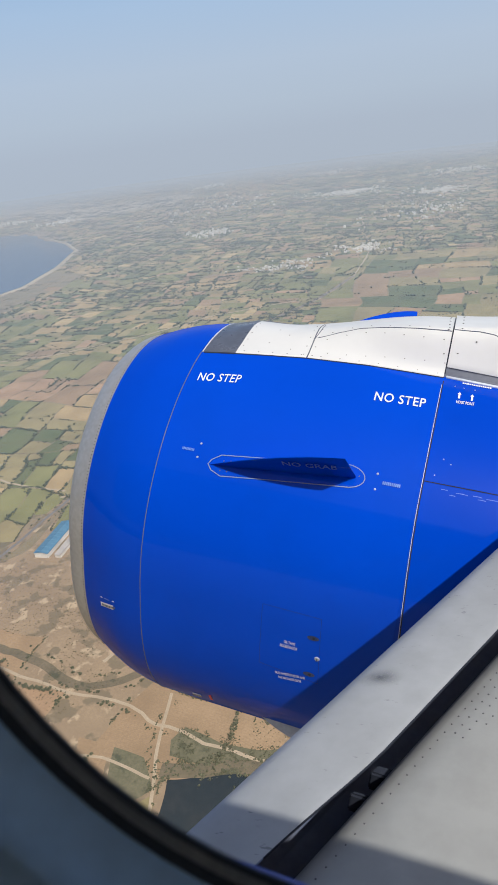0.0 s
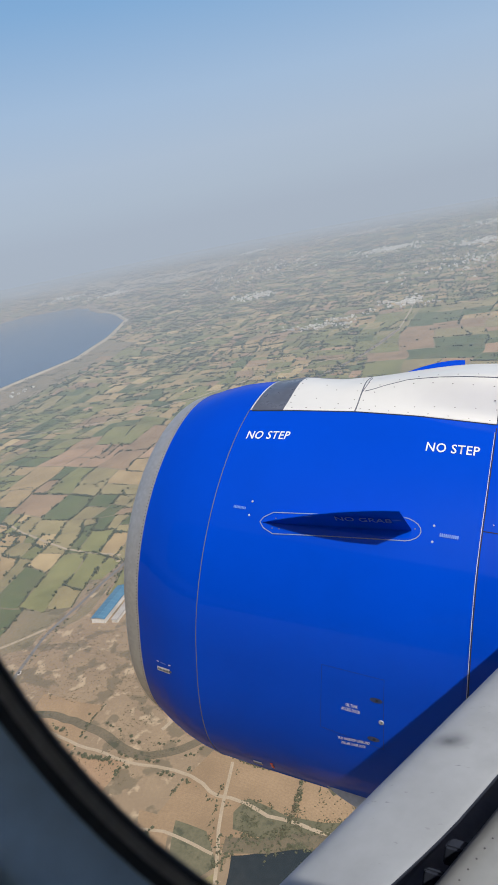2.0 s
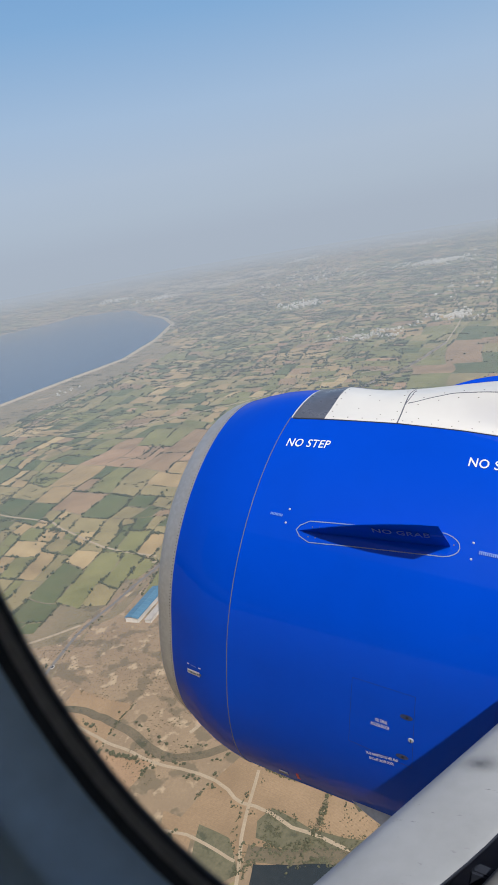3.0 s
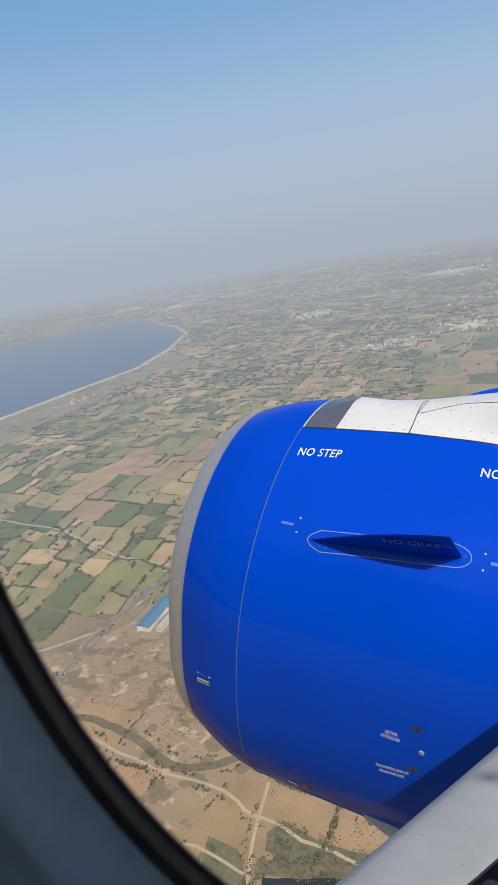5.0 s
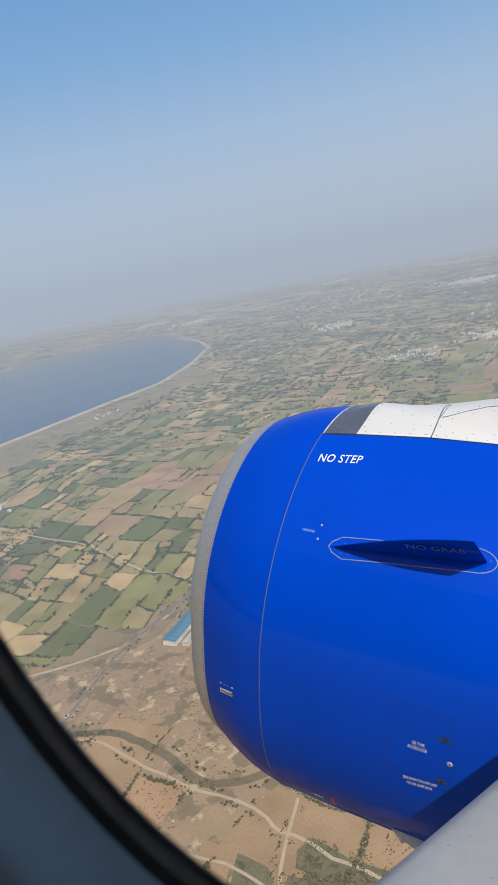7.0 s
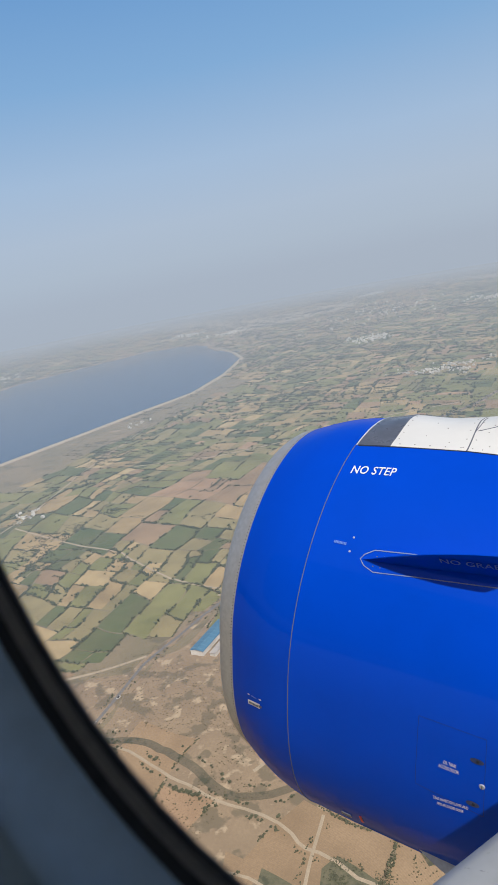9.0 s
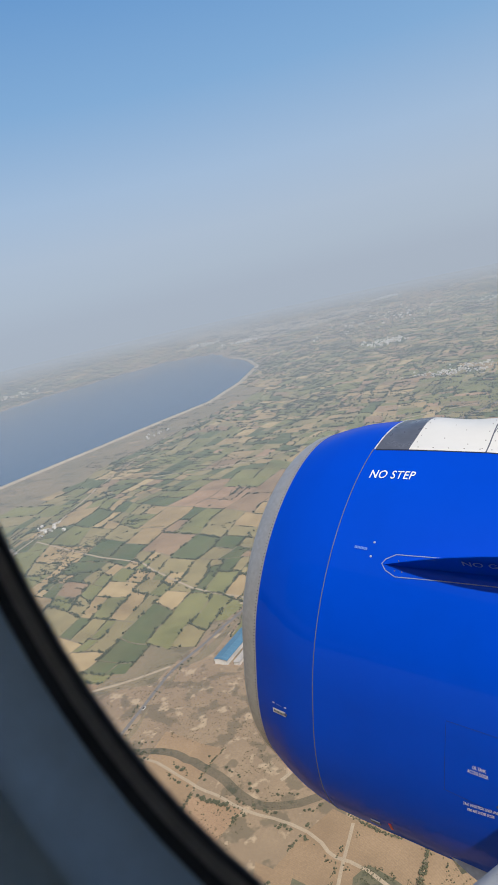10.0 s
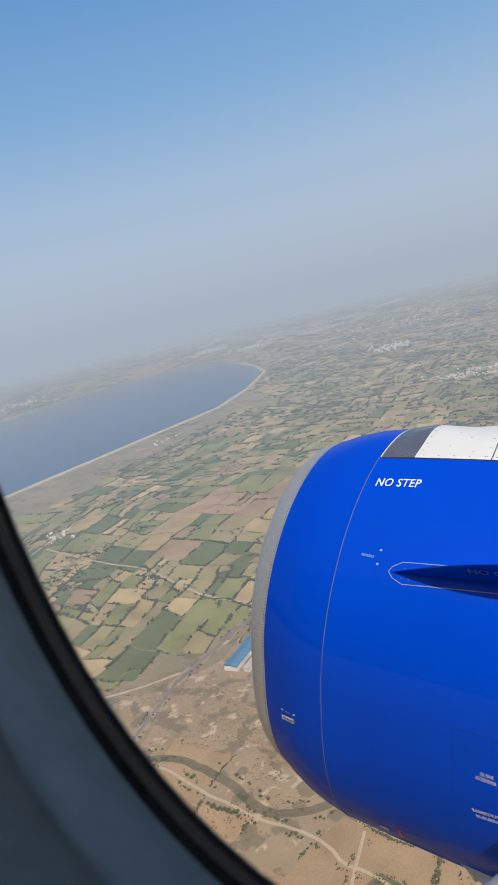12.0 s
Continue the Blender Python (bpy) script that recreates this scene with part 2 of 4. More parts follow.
def letters(body, size, place, spacing=1.0):
    """Lettering laid on a surface: place(u, v) takes metres along and up the line."""
    cu = bpy.data.curves.new("letters", "FONT")
    cu.body, cu.size, cu.space_character, cu.resolution_u = body, size, spacing, 3
    cu.offset = size * 0.010
    ob = bpy.data.objects.new("letters", cu)
    scene.collection.objects.link(ob)
    me = ob.evaluated_get(bpy.context.evaluated_depsgraph_get()).to_mesh()
    bm = bmesh.new()
    bm.from_mesh(me)
    ob.evaluated_get(bpy.context.evaluated_depsgraph_get()).to_mesh_clear()
    bpy.data.objects.remove(ob)
    bpy.data.curves.remove(cu)
    for v in bm.verts:
        v.co = place(v.co.x, v.co.y)
    bmesh.ops.recalc_face_normals(bm, faces=bm.faces)
    return bm


def skin_text(body, size, x, a, drop=0.0, width=None, spacing=1.0, lean=0.0):
    """Lettering on the nacelle from x aft, its foot at angle a; drop: degrees that the line rises per metre."""
    raw = [0.0]
    def place(u, v):
        raw.append(u)
        xx = x + u * stretch + lean * v
        return skin(xx, a + drop * u * stretch + math.degrees(v / 1.25), 0.0035)
    stretch = 1.0
    bm = letters(body, size, place, spacing)
    if width:
        natural = max(raw)
        stretch = width / natural
        bm.free()
        bm = letters(body, size, place, spacing)
    return bm


nacelle = thing("jet_engine", EO, label="royal blue jet engine with a grey metal intake lip", category="jet engine")


def eng(name, bm, material, label="", smooth=False, parent=None):
    return part(name, bm, material, parent or nacelle, label, smooth, EO)


# intake lip: outer skin to the throat
bm = bmesh.new()
steps = 160
inside_lip = [(-1.80, -0.11), (-1.95, -0.10), (-2.06, -0.065), (-2.105, -0.03)]
grid_faces(bm, [[skin(-2.131, 360 * i / steps, off) + Vector((x + 2.131, 0, 0)) for i in range(steps)] for x, off in inside_lip]
           + [[skin(x, 360 * i / steps) for i in range(steps)] for x, r in PROFILE[:8]], True)
lip = eng("intake_lip", bm, LIP, "bare grey metal intake lip", True)
bm = bmesh.new()
for k in range(170):
    a = -75 + 190 * k / 170
    p, n = on_skin(LIP_X - 0.012, a)
    disc(bm, p, n, 0.0042, 0.002, 6)
tagged(eng("rivet_row", bm, RIVET, "", parent=None), kind="stuff")
bm = bmesh.new()
grid_faces(bm, [[skin(-2.131, 360 * i / steps, -0.11) + Vector((x + 2.131, 0, 0)) for i in range(steps)] for x in (-1.80, -1.2)], True)
bmesh.ops.contextual_create(bm, geom=[e for e in bm.edges if e.is_boundary and all(v.co.x > -1.3 for v in e.verts)])
eng("intake_duct", bm, GREY_PANEL, "dark intake duct")
eng("intake_cowl", revolve(spread(LIP_X, SEAM_X - 0.002, 14)), BLUE, "glossy royal blue intake cowl", True)
eng("fan_cowl", revolve(spread(SEAM_X + 0.002, AFT_X, 20)), BLUE, "glossy royal blue fan cowl", True)
eng("reverser_cowl", revolve(spread(AFT_X, 1.9, 24)), BLUE_AFT, "royal blue thrust reverser cowl", True)
def aft_seam(a):
    """The rear joint leans aft below the hinge line."""
    return AFT_X + 0.048 * smoothstep(42, -14, a)


eng("seam", strip([(SEAM_X, a) for a in spread(-90, 74.5, 100)], 0.0042, None, 0.0022), SEAM, "grey seam ring")
eng("seam", strip([(aft_seam(a), a) for a in spread(-80, 78, 90)], 0.0055, None, 0.001), GAP, "dark seam gap")
eng("seam", strip([(aft_seam(a) - 0.006, a) for a in spread(-70, 76, 90)], 0.0030, None, 0.003), SEAM_WHITE, "worn white seam edge")
# Broken sun glints on the reverser paint, drawn as thin pale strips.
for x, a, w in ((0.075, 44.4, 0.035), (0.150, 44.2, 0.060), (0.235, 44.35, 0.045), (0.300, 44.2, 0.075), (0.120, 43.4, 0.030), (0.260, 43.7, 0.040)):
    eng("scuff", strip([(x, a), (x + w / 2, a + 0.06), (x + w, a)], 0.0028, None, 0.0012), FADED_LETTER_GLINT, "pale sun glint painted on the cowl")
eng("hinge_seam", strip([(x, 45.6 + 0.6 * x) for x in spread(AFT_X, 1.8, 20)], 0.005, None, 0.002), GAP)
bm = revolve([1.9, 1.88])
bmesh.ops.contextual_create(bm, geom=[e for e in bm.edges if e.is_boundary and all(v.co.x > 1.89 for v in e.verts)])
eng("aft_bulkhead", bm, GREY_PANEL)


# white top panels and the pylon fairing
def fair_line(x):
    pts = [(-0.83, 87.7), (-0.69, 89.5), (-0.56, 90.0), (-0.42, 88.9), (-0.28, 87.8), (-0.15, 87.2), (0.13, 86.9), (0.22, 86.4), (0.8, 80.0)]
    for (xa, aa), (xb, ab) in zip(pts, pts[1:]):
        if x <= xb:
            return aa + (ab - aa) * (x - xa) / (xb - xa)
    return 80.0


eng("fairing_base", patch(spread(SEAM_X + 0.01, 1.5, 60), lambda x: white_foot(x) + 0.3, lambda x: 118.0, off=0.001, n=40, surf=top_skin), SEAM, "grey base under the panels")
eng("grey_panel", patch(spread(SEAM_X + 0.012, -1.268, 6), white_foot, lambda x: 104.0, n=24, surf=top_skin), GREY_PANEL, "dark grey panel")
eng("panel_edge", strip([(SEAM_X + 0.008, a) for a in spread(74.6, 102, 20)], 0.010, None, 0.003, top_skin), SEAM_WHITE, "white panel edge")
eng("top_panel", patch(spread(-1.266, -0.835, 12), white_foot, lambda x: 101 + 14 * smoothstep(-1.0, -0.8, x), n=30, surf=top_skin), WHITE, "riveted white panel", True)
eng("top_panel", patch(spread(-0.827, AFT_X - 0.004, 24), white_foot, lambda x: 126.0, n=60, surf=top_skin), WHITE, "riveted white fairing panel", True)
eng("top_panel", patch(spread(AFT_X + 0.004, 1.5, 30), lambda x: 82.2 - 0.8 * x, lambda x: 126.0, n=60, surf=lambda x, a, off=0.0: top_skin(x, a, off + 0.012)), WHITE, "riveted white fairing panel", True)
eng("recess", patch(spread(AFT_X + 0.006, 1.5, 20), lambda x: 80.6 - 1.6 * x, lambda x: 82.4 - 0.8 * x, off=0.002, n=3), SEAM, "dirty grey recess under the fairing")
eng("edge_strip", patch(spread(AFT_X + 0.010, 1.5, 20), lambda x: 79.7 - 1.8 * x, lambda x: 80.6 - 1.7 * x, off=0.006, n=2), SEAM_WHITE, "white edge strip")
eng("panel_foot", strip([(x, white_foot(x) - 0.25) for x in spread(-1.46, AFT_X, 30)], 0.008, None, 0.0025), GAP)
eng("panel_line", strip([(-0.831 + 0.02 * smoothstep(86, 92, a), a) for a in spread(79.4, 97, 20)], 0.004, None, 0.0062, top_skin), SEAM, "dark joint")
eng("panel_line", strip([(AFT_X + 0.02 * smoothstep(85, 100, a), a) for a in spread(81, 118, 30)], 0.006, None, 0.007, top_skin), GAP, "dark joint")
eng("panel_line", strip([(x, fair_line(x)) for x in spread(-0.815, AFT_X - 0.006, 30)], 0.0038, None, 0.0065, top_skin), SEAM, "dark joint")
eng("panel_line", strip([(x, fair_line(x)) for x in spread(AFT_X + 0.006, 0.8, 30)], 0.0038, None, 0.018, top_skin), SEAM, "dark joint")

rivet_mesh = bmesh.new()
disc(rivet_mesh, Vector((0, 0, 0)), Vector((0, 0, 1)), 0.0046, 0.0012, 8)
me_rivet = bpy.data.meshes.new("rivet")
rivet_mesh.to_mesh(me_rivet)
rivet_mesh.free()
me_rivet.materials.append(RIVET)


def rivet(x, a, off=0.004, scale=1.0, mesh=None):
    p, n = on_skin(x, a, top_skin)
    ob = new("rivet", mesh or me_rivet)
    ob.parent = nacelle
    ob.matrix_basis = Matrix.Translation(p + n * off - Vector(EO)) @ n.to_track_quat("Z", "Y").to_matrix().to_4x4() @ Matrix.Scale(scale, 4)


for x in spread(-1.22, -0.87, 5):
    rivet(x, white_foot(x) + 1.3)
for a in spread(80.5, 96, 5):
    rivet(-1.245, a)
    rivet(-0.86, a)
    rivet(-0.805, a)
for x, a in ((-1.1, 84), (-1.0, 89), (-0.95, 82), (-1.08, 92)):
    rivet(x, a)
for x in spread(-0.75, -0.06, 7):
    rivet(x, white_foot(x) + 1.2)
    rivet(x + 0.03, white_foot(x) + 3.0)
    up_line = fair_line(x)
    rivet(x, up_line - 1.4)
    rivet(x + 0.02, up_line + 1.2)
for a in spread(84, 101, 6):
    rivet(-0.045, a, 0.005, 1.2)
    rivet(0.03, a, 0.017, 1.2)
for x in spread(0.12, 0.7, 5):
    rivet(x, 85.5, 0.017)
    rivet(x, fair_line(x) - 1.5, 0.017)

# strakes with their base plates


def strake(foot, up_angle, height, x0, x1, sign=1, name="strake"):
    """A thin fin: its foot runs along the skin, its free edge rises towards the back."""
    bm = bmesh.new()
    n = 40
    near, far = [], []
    for i in range(n + 1):
        s = i / n
        x = x0 + (x1 - x0) * s
        p = skin(x, foot(x), -0.004)
        h = height * (1 - (1 - min(1, s / 0.95)) ** 1.7) if s < 0.95 else height * (1 - (s - 0.95) / 0.05 * 0.9)
        d = Vector((0, -math.cos(radians(up_angle)), math.sin(radians(up_angle))))
        side = Vector((0, math.sin(radians(up_angle)), math.cos(radians(up_angle)))) * 0.006 * min(1, 6 * s)
        near.append((p - side, p + d * max(h, 0.004) - side * 0.4))
        far.append((p + side, p + d * max(h, 0.004) + side * 0.4))
    lines = [[a[0], a[1], b[1], b[0]] for a, b in zip(near, far)]
    rws = grid_faces(bm, lines)
    bm.faces.new(rws[0])
    bm.faces.new(rws[-1][::-1])
    bmesh.ops.recalc_face_normals(bm, faces=bm.faces)
    return bm


FOOT = lambda x: 39.0 + 4.1 * (x + 1.17) / 0.79
fin = eng("strake", strake(FOOT, 45.0, 0.31, -1.165, -0.362), BLUE, "royal blue vortex strake")
eng("strake", strake(lambda x: 130.0, 128.0, 0.38, -1.06, -0.262), BLUE, "royal blue vortex strake")
plate = [(-0.42 + 0.107 * math.sin(k * math.pi / 10), 43.1 + 2.9 * math.cos(k * math.pi / 10)) for k in range(11)]
plate += [(-0.87, 37.9), (-1.09, 36.6), (-1.15, 37.7), (-1.176, 39.1), (-1.16, 40.4), (-1.11, 42.0), (-0.9, 43.2), (-0.42, 46.0)]
eng("base_plate_edge", strip(plate, 0.0045, None, 0.003), SEALANT, "grey sealant round the strake's foot", parent=fin)
for x, a in ((-1.09, 40.6), (-1.05, 40.9), (-1.10, 38.0), (-1.06, 38.1), (-0.345, 43.6), (-0.37, 43.5)):
    rivet(x, a, 0.0, 0.9, None)
bright = me_rivet.copy()
bright.materials.clear()
bright.materials.append(BRIGHT)
for x, a in ((-1.246, 44.0), (-1.247, 40.3), (-0.254, 45.1), (-0.251, 41.2)):
    rivet(x, a, 0.001, 1.5, bright)
for x, a in ((0.05, 76.5), (0.10, 76.4), (0.16, 76.4), (0.06, 52.0), (0.10, 51.0), (0.03, 47.5)):
    rivet(x, a, 0.001, 0.8, bright)

# lettering
eng("lettering", skin_text("NO STEP", 0.092, -1.413, 62.6, 5.5, 0.262, 1.07), LETTER, "white NO STEP lettering")
eng("lettering", skin_text("NO STEP", 0.098, -0.372, 65.7, 1.5, 0.285, 1.07, lean=-0.01), LETTER, "white NO STEP lettering")


def fin_place(u, v):
    x = -0.735 + u
    p = skin(x, FOOT(x), 0)
    d = Vector((0, -math.cos(radians(45)), math.sin(radians(45))))
    side = Vector((0, math.sin(radians(45)), math.cos(radians(45))))
    return p + d * (0.130 + 1.45 * v) - side * 0.0085


eng("lettering", letters("NO GRAB", 0.064, fin_place, 1.02), LETTER_DIM, "worn NO GRAB lettering", parent=fin)
eng("lettering", skin_text("OIL TANK", 0.029, -0.590, -3.5, 0, 0.066), LETTER, "white placard lettering")
eng("lettering", skin_text("ACCESS DOOR", 0.029, -0.612, -4.9, 0, 0.102), LETTER, "white placard lettering")
eng("lettering", skin_text("TRAS INHIBITION LEVER AND", 0.027, -0.627, -14.7, 5.0, 0.178), LETTER, "white placard lettering")
eng("lettering", skin_text("PINS ARE UNDER DOOR", 0.027, -0.605, -16.1, 5.0, 0.135), LETTER, "white placard lettering")
eng("lettering", skin_text("HOIST POINT", 0.035, 0.070, 69.6, 3.0, 0.096), LETTER, "white HOIST POINT lettering")


def bars(name, x, a, width, height, count, material, drop=0.0, off=0.0035):
    """Lettering too small to read: a row of short bars."""
    bm = bmesh.new()
    w = width / count
    for k in range(count):
        h = math.degrees(height / 1.25)
        xa, xb = x + w * k, x + w * (k + 0.78)
        aa = a + drop * (xa - x)
        ab = a + drop * (xb - x)
        q = [skin(xa, aa, off), skin(xb, ab, off), skin(xb, ab + h, off), skin(xa, aa + h, off)]
        bm.faces.new([bm.verts.new(p) for p in q])
    return eng(name, bm, material)


bars("placard", -1.349, 41.6, 0.075, 0.015, 9, FADED_LETTER_GLINT)
bars("placard", -0.220, 42.7, 0.095, 0.018, 10, FADED_LETTER_GLINT)
for x, w, n, m in ((-1.800, 0.024, 1, LETTER), (-1.765, 0.050, 6, FADED_LETTER_GLINT), (-1.696, 0.024, 1, LETTER)):
    bars("placard", x, -10.6 + 16.4 * (x + 1.8), w, 0.009, n, m, 16.4)
bars("placard", -1.801, -14.0, 0.145, 0.036, 1, LETTER, 20.0)
bars("placard_print", -1.790, -13.2, 0.120, 0.016, 9, SEAM, 20.0, 0.006)
bars("placard", 0.088, 78.2, 0.16, 0.014, 16, LETTER)
for x in (0.081, 0.150):
    bm = bmesh.new()
    for q in (((-0.005, 0), (0.005, 0), (0.005, 0.036), (-0.005, 0.036)), ((-0.011, 0.036), (0.011, 0.036), (0.0, 0.056))):
        bm.faces.new([bm.verts.new(skin(x + u, 71.6 + math.degrees(v / 1.25), 0.0035)) for u, v in q])
    eng("arrow", bm, LETTER, "white arrow")

# access door with latches
DOOR = [(-0.724, -12.5), (-0.731, 6.7), (-0.398, 6.6), (-0.374, -14.3)]
outline = []
for (xa, aa), (xb, ab) in zip(DOOR, DOOR[1:] + DOOR[:1]):
    outline += [(xa + (xb - xa) * k / 8, aa + (ab - aa) * k / 8) for k in range(9)]
door = eng("access_door", strip(outline, 0.0013, None, 0.0008), GAP, "blue oil tank access door outline")
for a in (0.4, -11.6):
    bm = bmesh.new()
    ring = [skin(-0.430 + 0.034 * math.cos(k * math.tau / 16), a + 0.75 * math.sin(k * math.tau / 16), 0.003) for k in range(16)]
    bm.faces.new([bm.verts.new(p) for p in ring])
    latch = eng("latch", bm, LATCH, "worn grey metal latch", parent=door)
    p, n = on_skin(-0.426, a)
    bm = bmesh.new()
    disc(bm, p, n, 0.009, 0.006, 10)
    eng("latch_pin", bm, GAP, parent=door)
p, n = on_skin(-0.395, -5.9)
bm = bmesh.new()
disc(bm, p, n, 0.016, 0.004, 14)
eng("latch_knob", bm, BRIGHT, "white round latch", parent=door)
eng("knob_slot", strip([(-0.395, -6.5), (-0.395, -5.3)], 0.003, None, 0.0055), GAP, parent=nacelle)
bm = patch(spread(-1.078, -1.060, 3), lambda x: -41 + 20 * (x + 1.07), lambda x: -37 + 20 * (x + 1.07), 0.003, 4)
eng("warning_mark", bm, RED, "small red warning mark")
bm = patch(spread(-1.20, -1.14, 3), lambda x: -41, lambda x: -39.4, 0.006, 2)
eng("drain_fairing", bm, SEAM, "small grey drain outlet")
eng("drain_mast", strake(lambda x: -43.0, -58.0, 0.085, -0.74, -0.42), SEAM_WHITE, "pale drain mast under the cowl")

# ---- wing ----
SWEEP, DIHEDRAL = math.tan(radians(27)), math.tan(radians(5.1))


def lead(y):
    return Vector((-0.418 + (y - 1.1) * SWEEP, y, -1.727 + (y - 1.1) * DIHEDRAL))


def swept(section, ys, closed=False):
    bm = bmesh.new()
    grid_faces(bm, [[lead(y) + Vector((c, 0, h)) for c, h in section] for y in ys], closed)
    return bm


WO = tuple(lead(2.5))
slat = thing("leading_edge_slat", WO, label="light grey extended leading edge slat with streaks of dirt", category="wing slat")
SLAT_SECTION = [(0.30, 0.094), (0.2990, 0.1010), (0.292, 0.1004), (0.280, 0.0980), (0.24, 0.088), (0.17, 0.066), (0.10, 0.044), (0.05, 0.022), (0.015, 0.0), (0.0, -0.035), (0.004, -0.085),
                (0.035, -0.128), (0.075, -0.135), (0.078, -0.10), (0.10, -0.04), (0.16, 0.02), (0.23, 0.06)]


def taper(c, y):
    """The slat's rear edge draws in towards its inboard end."""
    return 1 - 0.26 * smoothstep(1.42, 0.95, y) if c > 0.15 else 1.0


bm = bmesh.new()
ys = [0.925, 0.935, 0.955, 0.985] + spread(1.03, 1.45, 8) + spread(1.65, 7.0, 26)
squeeze = [0.72, 0.86, 0.95, 0.99] + [1] * 34
slat_rows = [[lead(y) + Vector((0.15 + (c - 0.15) * k * taper(c, y), 0, -0.02 + (h + 0.02) * k)) for c, h in SLAT_SECTION] for y, k in zip(ys, squeeze)]
grid_faces(bm, [line[1:13] for line in slat_rows])
part("slat_skin", bm, SLAT, slat, "", True, WO)
bm = bmesh.new()
grid_faces(bm, [line[12:] + line[:2] for line in slat_rows])
part("slat_inner_skin", bm, BAY, slat, "inner face of the slat with blue shade painted in", True, WO)
bm = bmesh.new()
bm.faces.new([bm.verts.new(p) for p in slat_rows[0]])
part("slat_end", bm, SLAT, slat, "", False, WO)
def slat_height(c):
    top = [(0.03, 0.010), (0.05, 0.022), (0.10, 0.044), (0.17, 0.066), (0.24, 0.088)]
    for (ca, ha), (cb, hb) in zip(top, top[1:]):
        if c <= cb:
            return ha + (hb - ha) * (c - ca) / (cb - ca)
    return top[-1][1]


def smudge_surface():
    """A dark smear that fades out towards its rim."""
    m, nt, p = shader("dark_smear")
    p.inputs["Base Color"].default_value = (0.15, 0.165, 0.19, 1)
    p.inputs["Roughness"].default_value = 0.7
    tc = nt.nodes.new("ShaderNodeTexCoord")
    mp = nt.nodes.new("ShaderNodeMapping")
    mp.inputs["Location"].default_value, mp.inputs["Scale"].default_value = (-1, -1, -0.5), (2, 2, 1)
    nt.links.new(tc.outputs["Generated"], mp.inputs[0])
    g = nt.nodes.new("ShaderNodeTexGradient")
    g.gradient_type = "QUADRATIC_SPHERE"
    nt.links.new(mp.outputs[0], g.inputs[0])
    nt.links.new(mathx(nt, "MULTIPLY", g.outputs["Fac"], mathx(nt, "ADD", mathx(nt, "MULTIPLY", grain(nt, 30, 4.0), 0.25), 0.5)), p.inputs["Alpha"])
    return m


bm = bmesh.new()
grid_faces(bm, [[lead(y) + Vector((c, 0, slat_height(c) + 0.0025)) for c in spread(0.035, 0.165, 9)] for y in spread(1.62, 1.74, 9)])
part("dirt_smear", bm, smudge_surface(), slat, "soft dark smear of dirt", True, WO)
bm = bmesh.new()
rib = [lead(0.922) + Vector((0.15 + (c - 0.15) * 0.6, 0, -0.02 + (h + 0.02) * 0.6)) for c, h in SLAT_SECTION]
f = bm.faces.new([bm.verts.new(p) for p in rib])
bmesh.ops.solidify(bm, geom=[f], thickness=0.006)
part("end_rib", bm, SEAM, slat, "grey slat end rib", False, WO)
bm = bmesh.new()
grid_faces(bm, [[lead(y) + Vector((0.15 + (c - 0.15) * taper(c, y), 0, h)) for c, h in ((0.2985, 0.1016), (0.3015, 0.1000), (0.3022, 0.0940))] for y in spread(1.0, 1.45, 8) + spread(1.65, 6.5, 14)])
part("edge_seal", bm, GAP, slat, "dark rubber edge seal", False, WO)
wing = thing("wing", WO, label="light grey aircraft wing with rows of fasteners", category="aircraft wing")
WING_SECTION = [(0.60, -0.40), (0.42, -0.22), (0.330, -0.12), (0.308, -0.06), (0.318, -0.005), (0.338, 0.032), (0.372, 0.063), (0.45, 0.098), (0.60, 0.139), (0.9, 0.185), (1.4, 0.22), (2.2, 0.22), (3.2, 0.16)]
part("wing_skin", swept(WING_SECTION, spread(0.1, 9.0, 46)), WING, wing, "", True, WO)
part("slat_bay", swept([(0.06, -0.05), (0.07, -0.26), (0.13, -0.33), (0.44, -0.36), (0.50, -0.295)], spread(0.6, 7.0, 20)), BAY_FLOOR, wing, "dirty slat bay with its dark blue shade painted in", False, WO)
part("wing_underside", swept([(0.60, -0.40), (1.6, -0.5), (3.2, 0.158)], spread(0.1, 9.0, 12)), WING, wing, "", True, WO)

for y, wide, low, mat, words in ((1.42, 0.034, -0.105, GAP, "dark metal slat track"), (1.325, 0.016, -0.100, GAP, "dark slat track roller")):
    bm = bmesh.new()
    box(bm, 0.262, -wide / 2, low, 0.318, wide / 2, low + 0.075)
    bmesh.ops.bevel(bm, geom=list(bm.edges), offset=0.006, segments=2, affect="EDGES")
    for v in bm.verts:
        v.co = lead(y + v.co.y) + Vector((v.co.x, 0, v.co.z))
    part("slat_track", bm, mat, wing, words, False, WO)


def wing_height(c):
    for (ca, ha), (cb, hb) in zip(WING_SECTION[3:], WING_SECTION[4:]):
        if c <= cb:
            return ha + (hb - ha) * (c - ca) / (cb - ca)
    return 0.16


me_fast = me_rivet.copy()
slope = Vector((-0.35, 0.1, 1)).normalized()
count = 0
